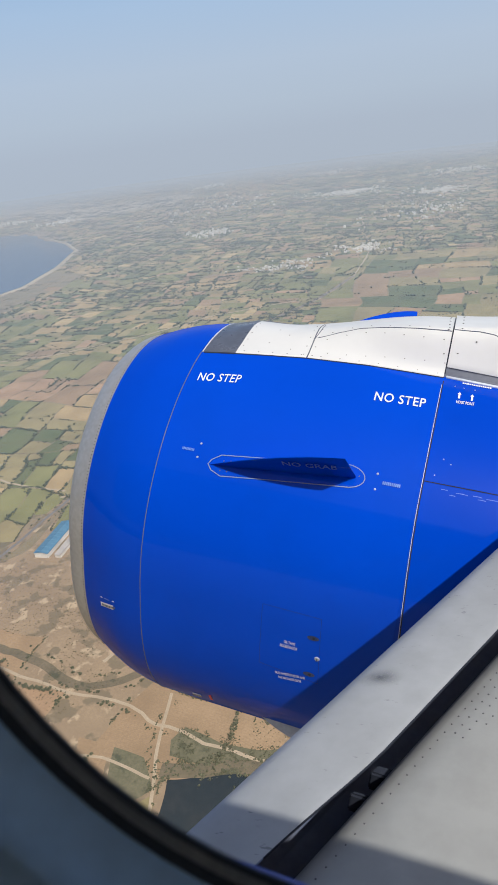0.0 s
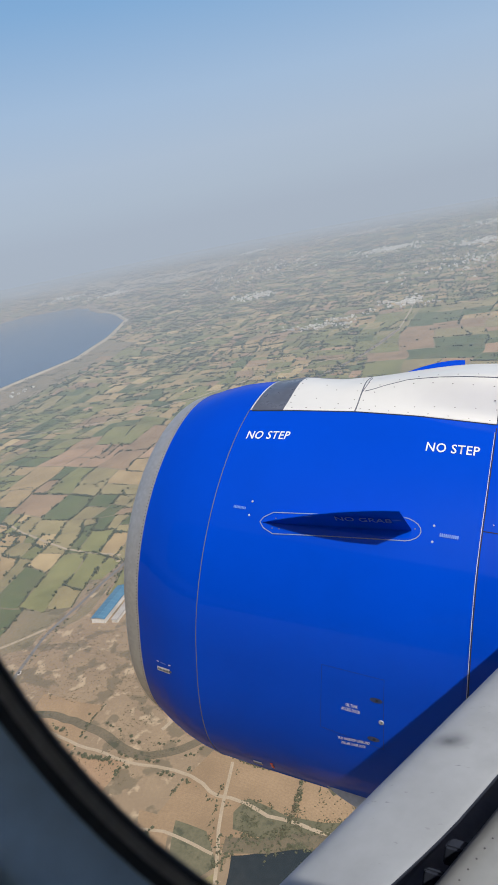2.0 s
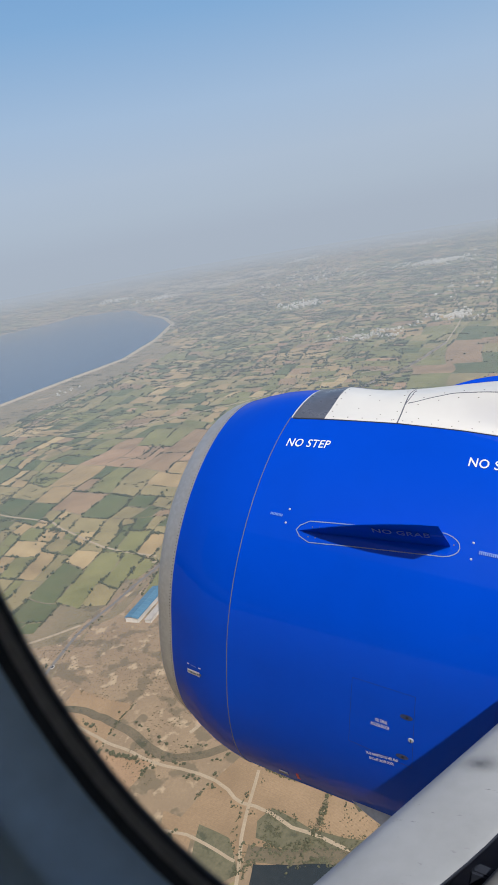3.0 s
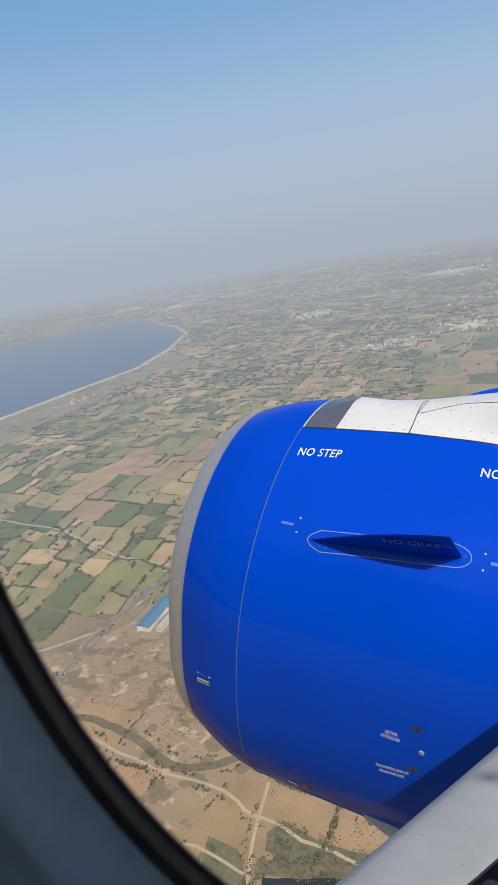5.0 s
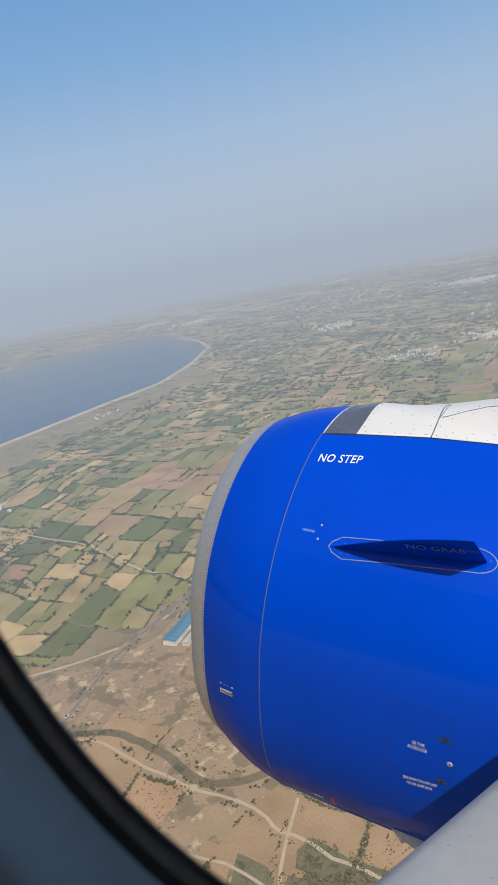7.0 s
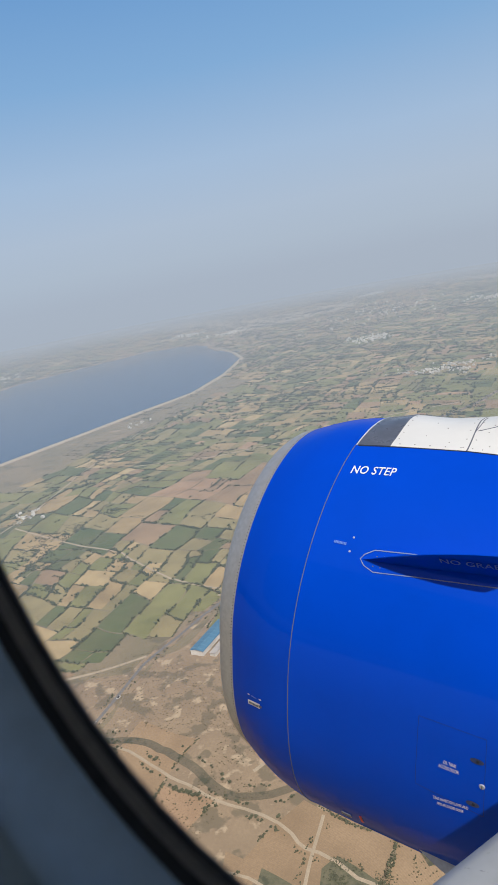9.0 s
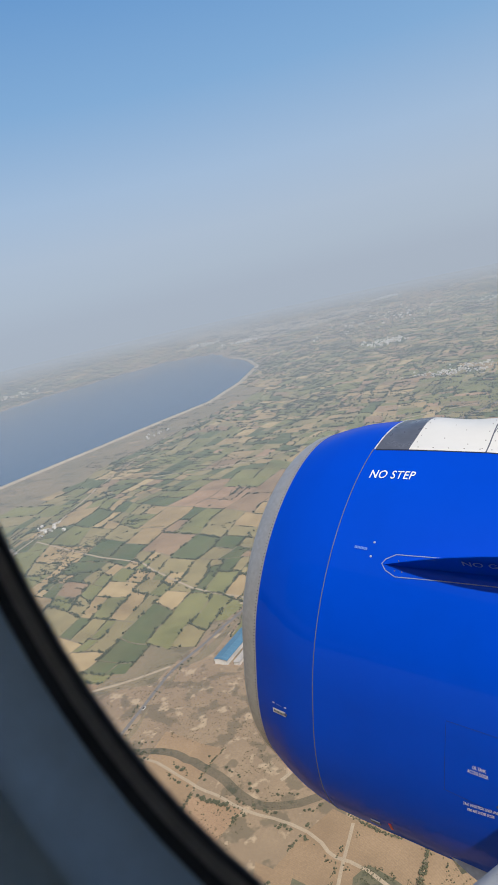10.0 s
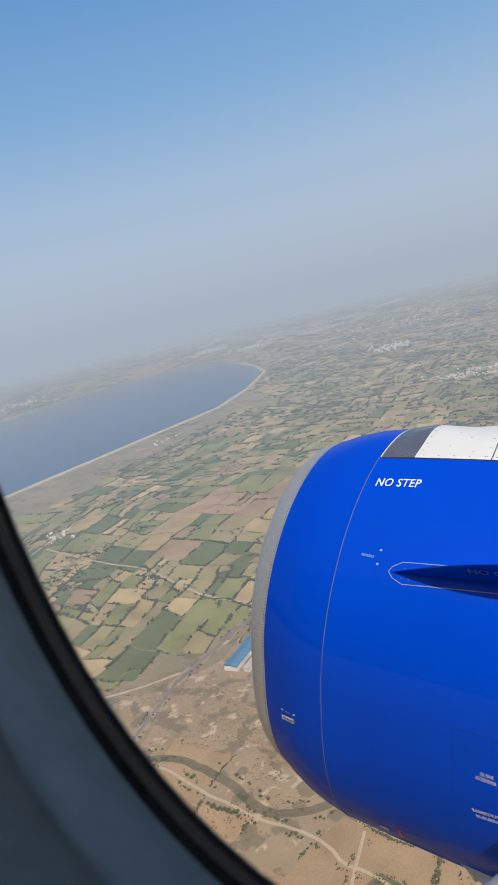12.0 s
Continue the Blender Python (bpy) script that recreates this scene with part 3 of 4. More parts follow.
for c, step, first in ((0.385, 0.034, 0.98), (0.415, 0.034, 1.52), (0.445, 0.034, 1.50), (0.475, 0.034, 1.56), (0.56, 0.06, 1.62)):
    y = first
    while y < 2.6 and count < 200:
        ob = new("fastener", me_fast)
        ob.parent = wing
        p = lead(y) + Vector((c, 0, wing_height(c) + 0.0015)) - Vector(WO)
        ob.matrix_basis = Matrix.Translation(p) @ slope.to_track_quat("Z", "Y").to_matrix().to_4x4() @ Matrix.Scale(0.6, 4)
        y += step
        count += 1
# ---- cabin wall and window ----
WX, WZ, WA, WB, WY = -0.017, 0.002, 0.180, 0.272, 0.16


def oval(grow, y, n=72):
    pts = []
    for i in range(n):
        t = math.tau * i / n
        c, s = math.cos(t), math.sin(t)
        e = 2 / 2.15
        pts.append(Vector((WX + (WA + grow) * math.copysign(abs(c) ** e, c), y, WZ + (WB + grow) * math.copysign(abs(s) ** e, s))))
    return pts


def ring_mesh(profile, n=72):
    bm = bmesh.new()
    grid_faces(bm, [oval(gr, y, n) for gr, y in profile], True)
    return bm


CO = (0.0, 0.1, 0.0)
window = thing("cabin_window", CO, label="oval cabin window with black rubber seal and grey plastic reveal", category="window")
part("seal", ring_mesh([(0.060, 0.180), (0.012, 0.166), (0.002, 0.161), (0.0, 0.159), (0.002, 0.158), (0.0036, 0.158)]), SEAL, window, "black rubber seal", True, CO)
part("groove", ring_mesh([(0.0036, 0.158), (0.005, 0.1583), (0.008, 0.1575), (0.0092, 0.1565)]), GROOVE, window, "grey groove", True, CO)
part("seal", ring_mesh([(0.0092, 0.1565), (0.010, 0.1555), (0.012, 0.1545), (0.0135, 0.1535)]), SEAL, window, "black inner seal", True, CO)
part("reveal", ring_mesh([(0.0135, 0.1535), (0.016, 0.150), (0.026, 0.137), (0.0262, 0.128), (0.032, 0.127), (0.072, 0.078), (0.074, 0.071), (0.080, 0.069), (0.125, 0.030), (0.18, 0.02)]), REVEAL, window, "blue-grey plastic reveal", True, CO)
bm = bmesh.new()
inner_loop = oval(0.18, 0.02)
outer_loop = []
for p in inner_loop:
    d = Vector((p.x - WX, 0, p.z - WZ))
    k = 0.80 / max(abs(d.x), abs(d.z))
    q = Vector((WX + d.x * k, 0.0, WZ + d.z * k))
    q.y = min(0.02, -1.80 + math.sqrt(2.05 ** 2 - (q.z + 0.45) ** 2) - 0.05)
    outer_loop.append(q)
grid_faces(bm, [inner_loop, outer_loop], True)
lining = link("wall_cabin", bm, LINING)
lining.matrix_world = AIR
tagged(lining, "pale grey cabin wall lining round the window", "wall", kind="structure")
# outer skin and inner shell with the window's opening and rows of further window openings
FC_Y, FC_Z = -1.80, -0.45


def shell(name, FR, first_loop, material, label, category):
    bm = bmesh.new()
    edge = []
    for p in first_loop:
        d = Vector((p.x - WX, 0, p.z - WZ))
        k = 0.42 / max(abs(d.x), abs(d.z))
        q = Vector((WX + d.x * k, 0, WZ + d.z * k))
        q.y = FC_Y + math.sqrt(FR ** 2 - (q.z - FC_Z) ** 2)
        edge.append(q)
    grid_faces(bm, [first_loop, edge], True)
    th0, th1 = math.asin((WZ - 0.42 - FC_Z) / FR), math.asin((WZ + 0.42 - FC_Z) / FR)

    def tube(xs, ths):
        grid_faces(bm, [[Vector((x, FC_Y + FR * math.cos(t), FC_Z + FR * math.sin(t))) for t in ths] for x in xs])

    low_t, high_t = math.pi - 0.348, math.pi - 0.112
    near_lo, near_hi = 0.112, 0.348
    for xs in (spread(-9, WX - 0.42, 6), spread(WX + 0.42, 9, 6)):
        tube(xs, spread(near_hi, low_t, 40))
        tube(xs, spread(high_t, near_lo + math.tau, 40))
    tube([WX - 0.42, WX + 0.42], spread(th1, low_t, 30))
    tube([WX - 0.42, WX + 0.42], spread(high_t, th0 + math.tau, 36))
    for k in range(34):
        x = -9 + 0.53 * k
        tube([x, x + 0.25], spread(low_t, high_t, 4))
        if abs(x + 0.12 - WX) > 0.65:
            tube([x, x + 0.25], spread(near_lo, near_hi, 4))
    for xa, xb in ((WX - 0.85, WX - 0.42), (WX + 0.42, WX + 0.85)):
        tube([xa, xb], spread(near_lo, near_hi, 4))
    for x in (-9, 9):
        bm.faces.new([bm.verts.new((x, FC_Y + FR * math.cos(t), FC_Z + FR * math.sin(t))) for t in spread(0, math.tau * 71 / 72, 72)])
    ob = link(name, bm, material)
    ob.matrix_world = AIR
    return tagged(ob, label, category, kind="structure")


shell("wall_fuselage", 2.05, oval(0.060, 0.180), SKIN, "dark blue painted aircraft fuselage skin", "fuselage")
shell("wall_cabin_shell", 1.99, oval(0.13, 0.030), LINING, "pale grey cabin shell with rows of windows", "cabin wall")

# ---- landscape ----
GROUND = surface("dry_earth", (0.235, 0.198, 0.118), (0.310, 0.238, 0.148), 0.012, 0.25, 0.95, spots=((0.365, 0.275, 0.175), 0.02, 0.62), streaks=((0.14, 0.12, 0.075), 0.03, (1, 1, 1), 0.56, 0.6))
SOIL = surface("scrub_earth", (0.350, 0.258, 0.164), (0.270, 0.200, 0.130), 0.03, 0.4, 0.95, spots=((0.45, 0.345, 0.228), 0.06, 0.56), streaks=((0.165, 0.135, 0.088), 0.05, (1, 1, 1), 0.53, 0.75))
CROPS = {
    "green": field_surface("green_crop", (0.235, 0.236, 0.104), (0.305, 0.284, 0.126), 1.6, 0.25),
    "dark": field_surface("dark_green_crop", (0.140, 0.162, 0.078), (0.185, 0.196, 0.092), 1.4, 0.2),
    "olive": field_surface("olive_crop", (0.325, 0.278, 0.145), (0.390, 0.318, 0.162), 1.8, 0.25),
    "tan": field_surface("tan_stubble", (0.425, 0.318, 0.170), (0.480, 0.355, 0.190), 2.2, 0.25),
    "straw": field_surface("pale_straw", (0.505, 0.382, 0.205), (0.560, 0.425, 0.230), 2.0, 0.2),
    "brown": field_surface("ploughed_brown", (0.350, 0.248, 0.155), (0.420, 0.295, 0.180), 2.4, 0.35),
    "red": field_surface("reddish_soil", (0.425, 0.285, 0.180), (0.470, 0.322, 0.200), 2.6, 0.2),
}
TRACK = surface("dirt_track", (0.47, 0.38, 0.27), (0.40, 0.32, 0.22), 0.05, 0.8, 0.95)
CREEK = surface("damp_creek_bed", (0.150, 0.125, 0.080), (0.200, 0.160, 0.105), 0.06, 0.6, 0.9, spots=((0.085, 0.085, 0.052), 0.05, 0.56))
REEDS = surface("damp_reeds", (0.135, 0.130, 0.078), (0.185, 0.165, 0.102), 0.05, 0.5, 0.9, spots=((0.085, 0.090, 0.055), 0.07, 0.55))
ASPHALT = surface("old_asphalt", (0.22, 0.205, 0.19), (0.18, 0.17, 0.155), 0.1, 1.5, 0.9)
BANK = surface("stone_bank", (0.45, 0.375, 0.28), (0.37, 0.31, 0.23), 0.06, 0.9, 0.95)
WATER = surface("lake_water", (0.028, 0.070, 0.150), (0.033, 0.076, 0.158), 0.004, 0.02, 0.10, rough2=0.16, specular=0.42, wear=0.1)
PONDW = surface("pond_water", (0.03, 0.04, 0.045), (0.045, 0.05, 0.05), 0.03, 0.2, 0.15)
ROOF_BLUE = surface("blue_roof_sheet", (0.085, 0.205, 0.315), (0.115, 0.235, 0.34), 0.1, 2.0, 0.45)
ROOF_LIGHT = surface("pale_blue_rib", (0.16, 0.30, 0.41), (0.13, 0.26, 0.37), 0.1, 2.0, 0.5)
LIME = surface("limewashed_wall", (0.78, 0.75, 0.70), (0.58, 0.54, 0.48), 0.05, 1.5, 0.85)
CONCRETE = surface("flat_roof", (0.50, 0.47, 0.43), (0.38, 0.35, 0.32), 0.1, 1.5, 0.9)
DARK = surface("dark_opening", (0.03, 0.03, 0.03), (0.05, 0.05, 0.05), 0.5, 3, 0.7)


def leaf_surface(name, a, b):
    m, nt, p = shader(name)
    geo = nt.nodes.new("ShaderNodeNewGeometry")
    c = mix(nt, a, b, geo.outputs["Random Per Island"])
    c = mix(nt, c, tuple(0.5 * v for v in a), mathx(nt, "MULTIPLY", grain(nt, 0.8, 5.0), 0.6))
    nt.links.new(c, p.inputs["Base Color"])
    p.inputs["Roughness"].default_value = 0.9
    p.inputs["Specular IOR Level"].default_value = 0.1
    return m


LEAF = leaf_surface("foliage", (0.110, 0.116, 0.072), (0.180, 0.178, 0.112))
SHRUB = leaf_surface("dry_shrub", (0.165, 0.142, 0.088), (0.235, 0.195, 0.122))

bm = bmesh.new()
grid_faces(bm, [[Vector((x, y, 0)) for x in spread(-9000, 9000, 19)] for y in spread(-9000, 9000, 19)])
ground = link("ground", bm, GROUND)
tagged(ground, "flat dry brown farmland reaching to the hazy horizon", "ground", kind="structure")

POND = [(-150, 172), (-163, 200), (-172, 225), (-176, 240), (-150, 247), (-124, 251), (-112, 228), (-118, 200), (-130, 178)]
LAKE = [(-1420, 420), (-1330, 700), (-1302, 829), (-1283, 970), (-1258, 1129), (-1232, 1319), (-1196, 1529), (-1246, 1774), (-1352, 2055), (-1480, 2200), (-1630, 2322),
        (-1850, 2520), (-1990, 2500), (-2130, 2433), (-2250, 2184), (-2350, 1940), (-2395, 1674), (-2480, 1500), (-2640, 1330), (-2750, 900), (-2600, 500), (-2000, 300)]


def inside(poly, x, y):
    hit = False
    for (xa, ya), (xb, yb) in zip(poly, poly[1:] + poly[:1]):
        if (ya > y) != (yb > y) and x < xa + (xb - xa) * (y - ya) / (yb - ya):
            hit = not hit
    return hit


def wobble(pts, size, steps):
    out = []
    for (xa, ya), (xb, yb) in zip(pts, pts[1:]):
        for k in range(steps):
            s = k / steps
            x, y = xa + (xb - xa) * s, ya + (yb - ya) * s
            n = noise.noise_vector(Vector((x, y, 3)) * 0.02)
            out.append((x + size * n.x, y + size * n.y))
    return out + [pts[-1]]


shore = wobble(LAKE[:10], 3, 5)[:-1] + wobble(LAKE[9:] + LAKE[:1], 45, 6)[:-1]
bm = bmesh.new()
f = bm.faces.new([bm.verts.new((x, y, 0.4)) for x, y in shore])
bmesh.ops.triangulate(bm, faces=[f])
bmesh.ops.recalc_face_normals(bm, faces=bm.faces)
lake = link("water_lake", bm, WATER)
tagged(lake, "calm grey-blue reservoir behind an earth dam", "lake", kind="structure")


def ribbon(pts, section):
    """A strip along the ground; section: (sideways, height) pairs."""
    bm = bmesh.new()
    P = [Vector((x, y, 0)) for x, y in pts]
    lines = []
    for i, p in enumerate(P):
        d = (P[min(i + 1, len(P) - 1)] - P[max(i - 1, 0)]).normalized()
        s = Vector((-d.y, d.x, 0))
        lines.append([p + s * u + Vector((0, 0, h)) for u, h in section])
    grid_faces(bm, lines)
    bmesh.ops.recalc_face_normals(bm, faces=bm.faces)
    return bm


dam = link("dam", ribbon(wobble(LAKE[:11], 2, 6), [(-9, 0.1), (-2.6, 3.4), (2.0, 3.4), (8, 0.2)]), BANK)
tagged(dam, "long pale earth and stone dam along the reservoir", "dam", kind="structure")
beach = link("shore", ribbon(shore[50:], [(-60, 0.5), (0, 0.6), (14, 0.45)]), SOIL)
tagged(beach, "bare pale lake shore", "shore", kind="structure")

# fields: the plain split again and again into plots
rng = random.Random(7)
plots = {k: [] for k in CROPS}
hedges = []


def tone(x, y, w):
    """Which crop a plot carries, by the part of the plain."""
    n = noise.noise(Vector((x, y, 0)) * 0.004)
    r = rng.random()
    if y < 300 and x > -470:
        table = (("brown", 0.72), ("red", 0.16), ("tan", 0.08), ("dark", 0.04))
    elif y < 425 + 30 * n and x > -470:
        table = (("tan", 0.30), ("brown", 0.30), ("red", 0.25), ("straw", 0.08), ("olive", 0.07))
    elif ((x + 590) / 165) ** 2 + ((y - 850) / 115) ** 2 < 1 + 0.4 * n:
        table = (("red", 0.30), ("brown", 0.24), ("green", 0.20), ("tan", 0.16), ("straw", 0.1))
    elif x < -430 and y < 1000:
        table = (("green", 0.27), ("dark", 0.22), ("olive", 0.22), ("tan", 0.14), ("straw", 0.10), ("brown", 0.05))
    elif x < -1000 and y > 2300:
        table = (("olive", 0.3), ("tan", 0.35), ("green", 0.15), ("brown", 0.2))
    else:
        g = 0.12 * n
        table = (("green", 0.26 + g), ("dark", 0.13 + g), ("olive", 0.29), ("tan", 0.13 - g), ("straw", 0.06), ("brown", 0.08 - g), ("red", 0.05))
    for k, p in table:
        r -= p
        if r < 0:
            return k
    return table[0][0]


def warp(x, y):
    """Bends the straight splits into the uneven lines of old field edges."""
    a = noise.noise_vector(Vector((x, y, 1)) * 0.022)
    b = noise.noise_vector(Vector((x, y, 6)) * 0.0065)
    return x + 7 * a.x + 24 * b.x, y + 7 * a.y + 24 * b.y


def lerp2(a, b, s):
    return (a[0] + (b[0] - a[0]) * s, a[1] + (b[1] - a[1]) * s)


def split(q, depth):
    """q: four corners in order. Splits the longer way until the plot is small enough."""
    cx, cy = sum(p[0] for p in q) / 4, sum(p[1] for p in q) / 4
    lx = math.dist(q[0], q[1]) + math.dist(q[3], q[2])
    ly = math.dist(q[1], q[2]) + math.dist(q[0], q[3])
    if cy > 300 and (cx > 0.25 * cy + 250 or cx < -1.75 * cy - 700) and depth > 2:
        return
    d = math.hypot(cx, cy)
    want = 44 + 30 * noise.noise(Vector((cx, cy, 9)) * 0.009)
    if ((cx + 590) / 165) ** 2 + ((cy - 850) / 115) ** 2 < 1:
        want *= 1.5
    if cy < 300 and cx > -440:
        want *= 1.55
    open_plain = cx > -0.30 * cy + 60 and 850 < cy < 1750
    if open_plain:
        want *= 2.2
    if d > 3200:
        want *= 1.25
    want *= 1 - 0.30 * smoothstep(700, 1300, cy)
    slim = 1.4 - 0.4 * smoothstep(700, 1200, cy) + 0.9 * noise.noise(Vector((cx, cy, 14)) * 0.008)
    if max(lx * slim, ly * 0.95) / 2 > want * (1.0 + 0.9 * rng.random()) or depth < 4:
        s, t = 0.5 + rng.uniform(-0.16, 0.16), 0.5 + rng.uniform(-0.16, 0.16)
        t = s + (t - s) * 0.45
        if lx * slim > ly:
            a, b = lerp2(q[0], q[1], s), lerp2(q[3], q[2], t)
            split((q[0], a, b, q[3]), depth + 1)
            split((a, q[1], q[2], b), depth + 1)
        else:
            a, b = lerp2(q[1], q[2], s), lerp2(q[0], q[3], t)
            split((q[0], q[1], a, b), depth + 1)
            split((b, a, q[2], q[3]), depth + 1)
        return
    if inside(LAKE, cx, cy) or any(inside(LAKE, *p) for p in q):
        return
    if -1270 < cx < -1085 and 700 < cy < 1700:
        return
    if -480 < cx < -190 and 275 + 40 * noise.noise(Vector((cx, cy, 5)) * 0.01) < cy < 455:
        return
    if cx < -440 and cy < 330:
        return
    if -440 < cx < -335 and 400 < cy < 495:
        return
    if -195 < cx < -100 and 165 < cy < 265:
        return
    g = 0.5 + 0.9 * rng.random()
    pts = []
    for i in range(4):
        a, b = q[i], q[(i + 1) % 4]
        for k in range(3):
            x, y = lerp2(a, b, k / 3)
            m = math.hypot(cx - x, cy - y)
            pts.append(warp(x + (cx - x) * g / m, y + (cy - y) * g / m))
    plots[tone(cx, cy, want)].append(pts)
    hedges.append((q, cx, cy))


for bx in range(-4400, 1400, 400):
    for by in range(0, 5600, 400):
        bq = []
        for x, y in ((bx, by), (bx + 400, by), (bx + 400, by + 400), (bx, by + 400)):
            n = noise.noise_vector(Vector((x, y, 4)) * 0.0017)
            bq.append((x + 130 * n.x - 0.08 * (y - 400), y + 130 * n.y + 0.14 * x * 0.5))
        split(tuple(bq), 1)
NEAR_PLOTS = 42
for k, cells in plots.items():
    cells.sort(key=lambda pts: math.hypot(pts[0][0] + 330, pts[0][1] - 330))
    for pts in cells[:NEAR_PLOTS]:
        me = bpy.data.meshes.new("plot")
        me.from_pydata([(x, y, 0.12) for x, y in pts], [], [list(range(len(pts)))])
        me.materials.append(CROPS[k])
        ob = new("plot", me)
        ob.parent = ground
    me = bpy.data.meshes.new("field")
    verts, faces = [], []
    for pts in cells[NEAR_PLOTS:]:
        faces.append(list(range(len(verts), len(verts) + len(pts))))
        verts += [(x, y, 0.12) for x, y in pts]
    me.from_pydata(verts, [], faces)
    me.materials.append(CROPS[k])
    names = {"green": "green crop", "dark": "dark green crop", "olive": "olive ripening crop", "tan": "tan stubble", "straw": "pale straw", "brown": "ploughed brown earth", "red": "reddish bare soil"}
    tagged(new("fields", me), "patchwork of small plots of " + names[k], "fields", "farm plots", "stuff")

# roads and tracks
ROADS = [
    ("road", [(-412, 120), (-418, 300), (-432, 400), (-425, 540), (-408, 700), (-405, 850), (-400, 1000), (-395, 1190), (-337, 1330), (-300, 1520)], 1.7, ASPHALT, 2.2),
    ("track", [(-700, 318), (-600, 322), (-535, 336), (-501, 350), (-476, 372), (-440, 412)], 1.8, TRACK, 1.5),
    ("track", [(-197, 300), (-186, 250), (-170, 205), (-150, 120)], 1.1, TRACK, 2.0),
    ("track", [(-330, 232), (-262, 240), (-220, 242), (-184, 236)], 1.0, TRACK, 2.0),
    ("track", [(-438, 533), (-360, 560), (-250, 640), (-190, 760), (-150, 1000)], 1.8, TRACK, 1.8),
    ("track", [(-440, 545), (-520, 552), (-640, 600), (-760, 612), (-905, 640)], 1.5, TRACK, 1.5),
    ("track", [(-905, 560), (-930, 700), (-1000, 880), (-1090, 1200), (-1000, 1600), (-900, 2100)], 1.5, TRACK, 1.5),
    ("track", [(-380, 1320), (-520, 1230), (-611, 1110), (-740, 996), (-900, 930)], 2.0, TRACK, 1.5),
    ("track", [(-300, 1520), (-310, 1800), (-420, 2300)], 1.8, TRACK, 1.5),
    ("creek", [(-640, 190), (-520, 232), (-455, 262), (-400, 300), (-330, 318), (-262, 306), (-200, 318), (-120, 300)], 3.6, CREEK, 9.0),
    ("creek", [(-455, 262), (-440, 225), (-452, 190), (-430, 140)], 2.4, CREEK, 7.0),
    ("track", [(-340, 400), (-310, 395), (-270, 372), (-255, 340), (-262, 318)], 1.5, TRACK, 1.0),
    ("track", [(-520, 268), (-420, 292), (-330, 300), (-250, 292), (-160, 262), (-95, 275)], 1.2, TRACK, 6.0),
]
for name, pts, half, material, amount in ROADS:
    line = wobble(pts, amount * 2.0, 8)
    if material is ASPHALT:
        tagged(link("verge", ribbon(line, [(-half * 3.6, 0.16), (0, 0.2), (half * 3.6, 0.16)]), SOIL), "pale bare verge beside the road", "verge", kind="structure")
    tagged(link(name, ribbon(line, [(-half, 0.24), (0, 0.28), (half, 0.24)]), material), "straight grey country road" if material is ASPHALT else "dark dry creek bed through scrub" if material is CREEK else "pale dirt farm track", name, kind="structure")


# trees and shrubs
ICO = []
t_ = (1 + 5 ** 0.5) / 2
for a, b in ((-1, t_), (1, t_), (-1, -t_), (1, -t_)):
    ICO.append((a, b, 0))
for a, b in ((-1, t_), (1, t_), (-1, -t_), (1, -t_)):
    ICO.append((0, a, b))
for a, b in ((t_, -1), (t_, 1), (-t_, -1), (-t_, 1)):
    ICO.append((a, 0, b))
ICO = np.array(ICO) / math.hypot(1, t_)
ICO_F = np.array([(0, 11, 5), (0, 5, 1), (0, 1, 7), (0, 7, 10), (0, 10, 11), (1, 5, 9), (5, 11, 4), (11, 10, 2), (10, 7, 6), (7, 1, 8),
                  (3, 9, 4), (3, 4, 2), (3, 2, 6), (3, 6, 8), (3, 8, 9), (4, 9, 5), (2, 4, 11), (6, 2, 10), (8, 6, 7), (9, 8, 1)])


OCTA = np.array([(1, 0, 0), (-1, 0, 0), (0, 1, 0), (0, -1, 0), (0, 0, 1), (0, 0, -1)], float)
OCTA_F = np.array([(0, 2, 4), (2, 1, 4), (1, 3, 4), (3, 0, 4), (2, 0, 5), (1, 2, 5), (3, 1, 5), (0, 3, 5)])


def clump_arrays(places, corners, faces, gen):
    """Ragged leaf clumps at the places (x, y, width, height)."""
    P = np.array(places)
    n, k = len(P), len(corners)
    turn = gen.uniform(0, math.tau, n)
    c, s = np.cos(turn)[:, None], np.sin(turn)[:, None]
    V = corners[None] * (1 + gen.uniform(-0.35, 0.35, (n, k, 1)))
    V = np.stack([V[..., 0] * c - V[..., 1] * s, V[..., 0] * s + V[..., 1] * c, V[..., 2]], 2)
    V = V * np.stack([P[:, 2] / 2, P[:, 2] / 2 * gen.uniform(0.7, 1.2, n), P[:, 3] / 2], 1)[:, None]
    V = V + np.stack([P[:, 0], P[:, 1], P[:, 3] * 0.48], 1)[:, None]
    return V.reshape(-1, 3), (faces[None] + k * np.arange(n)[:, None, None]).reshape(-1, 3)


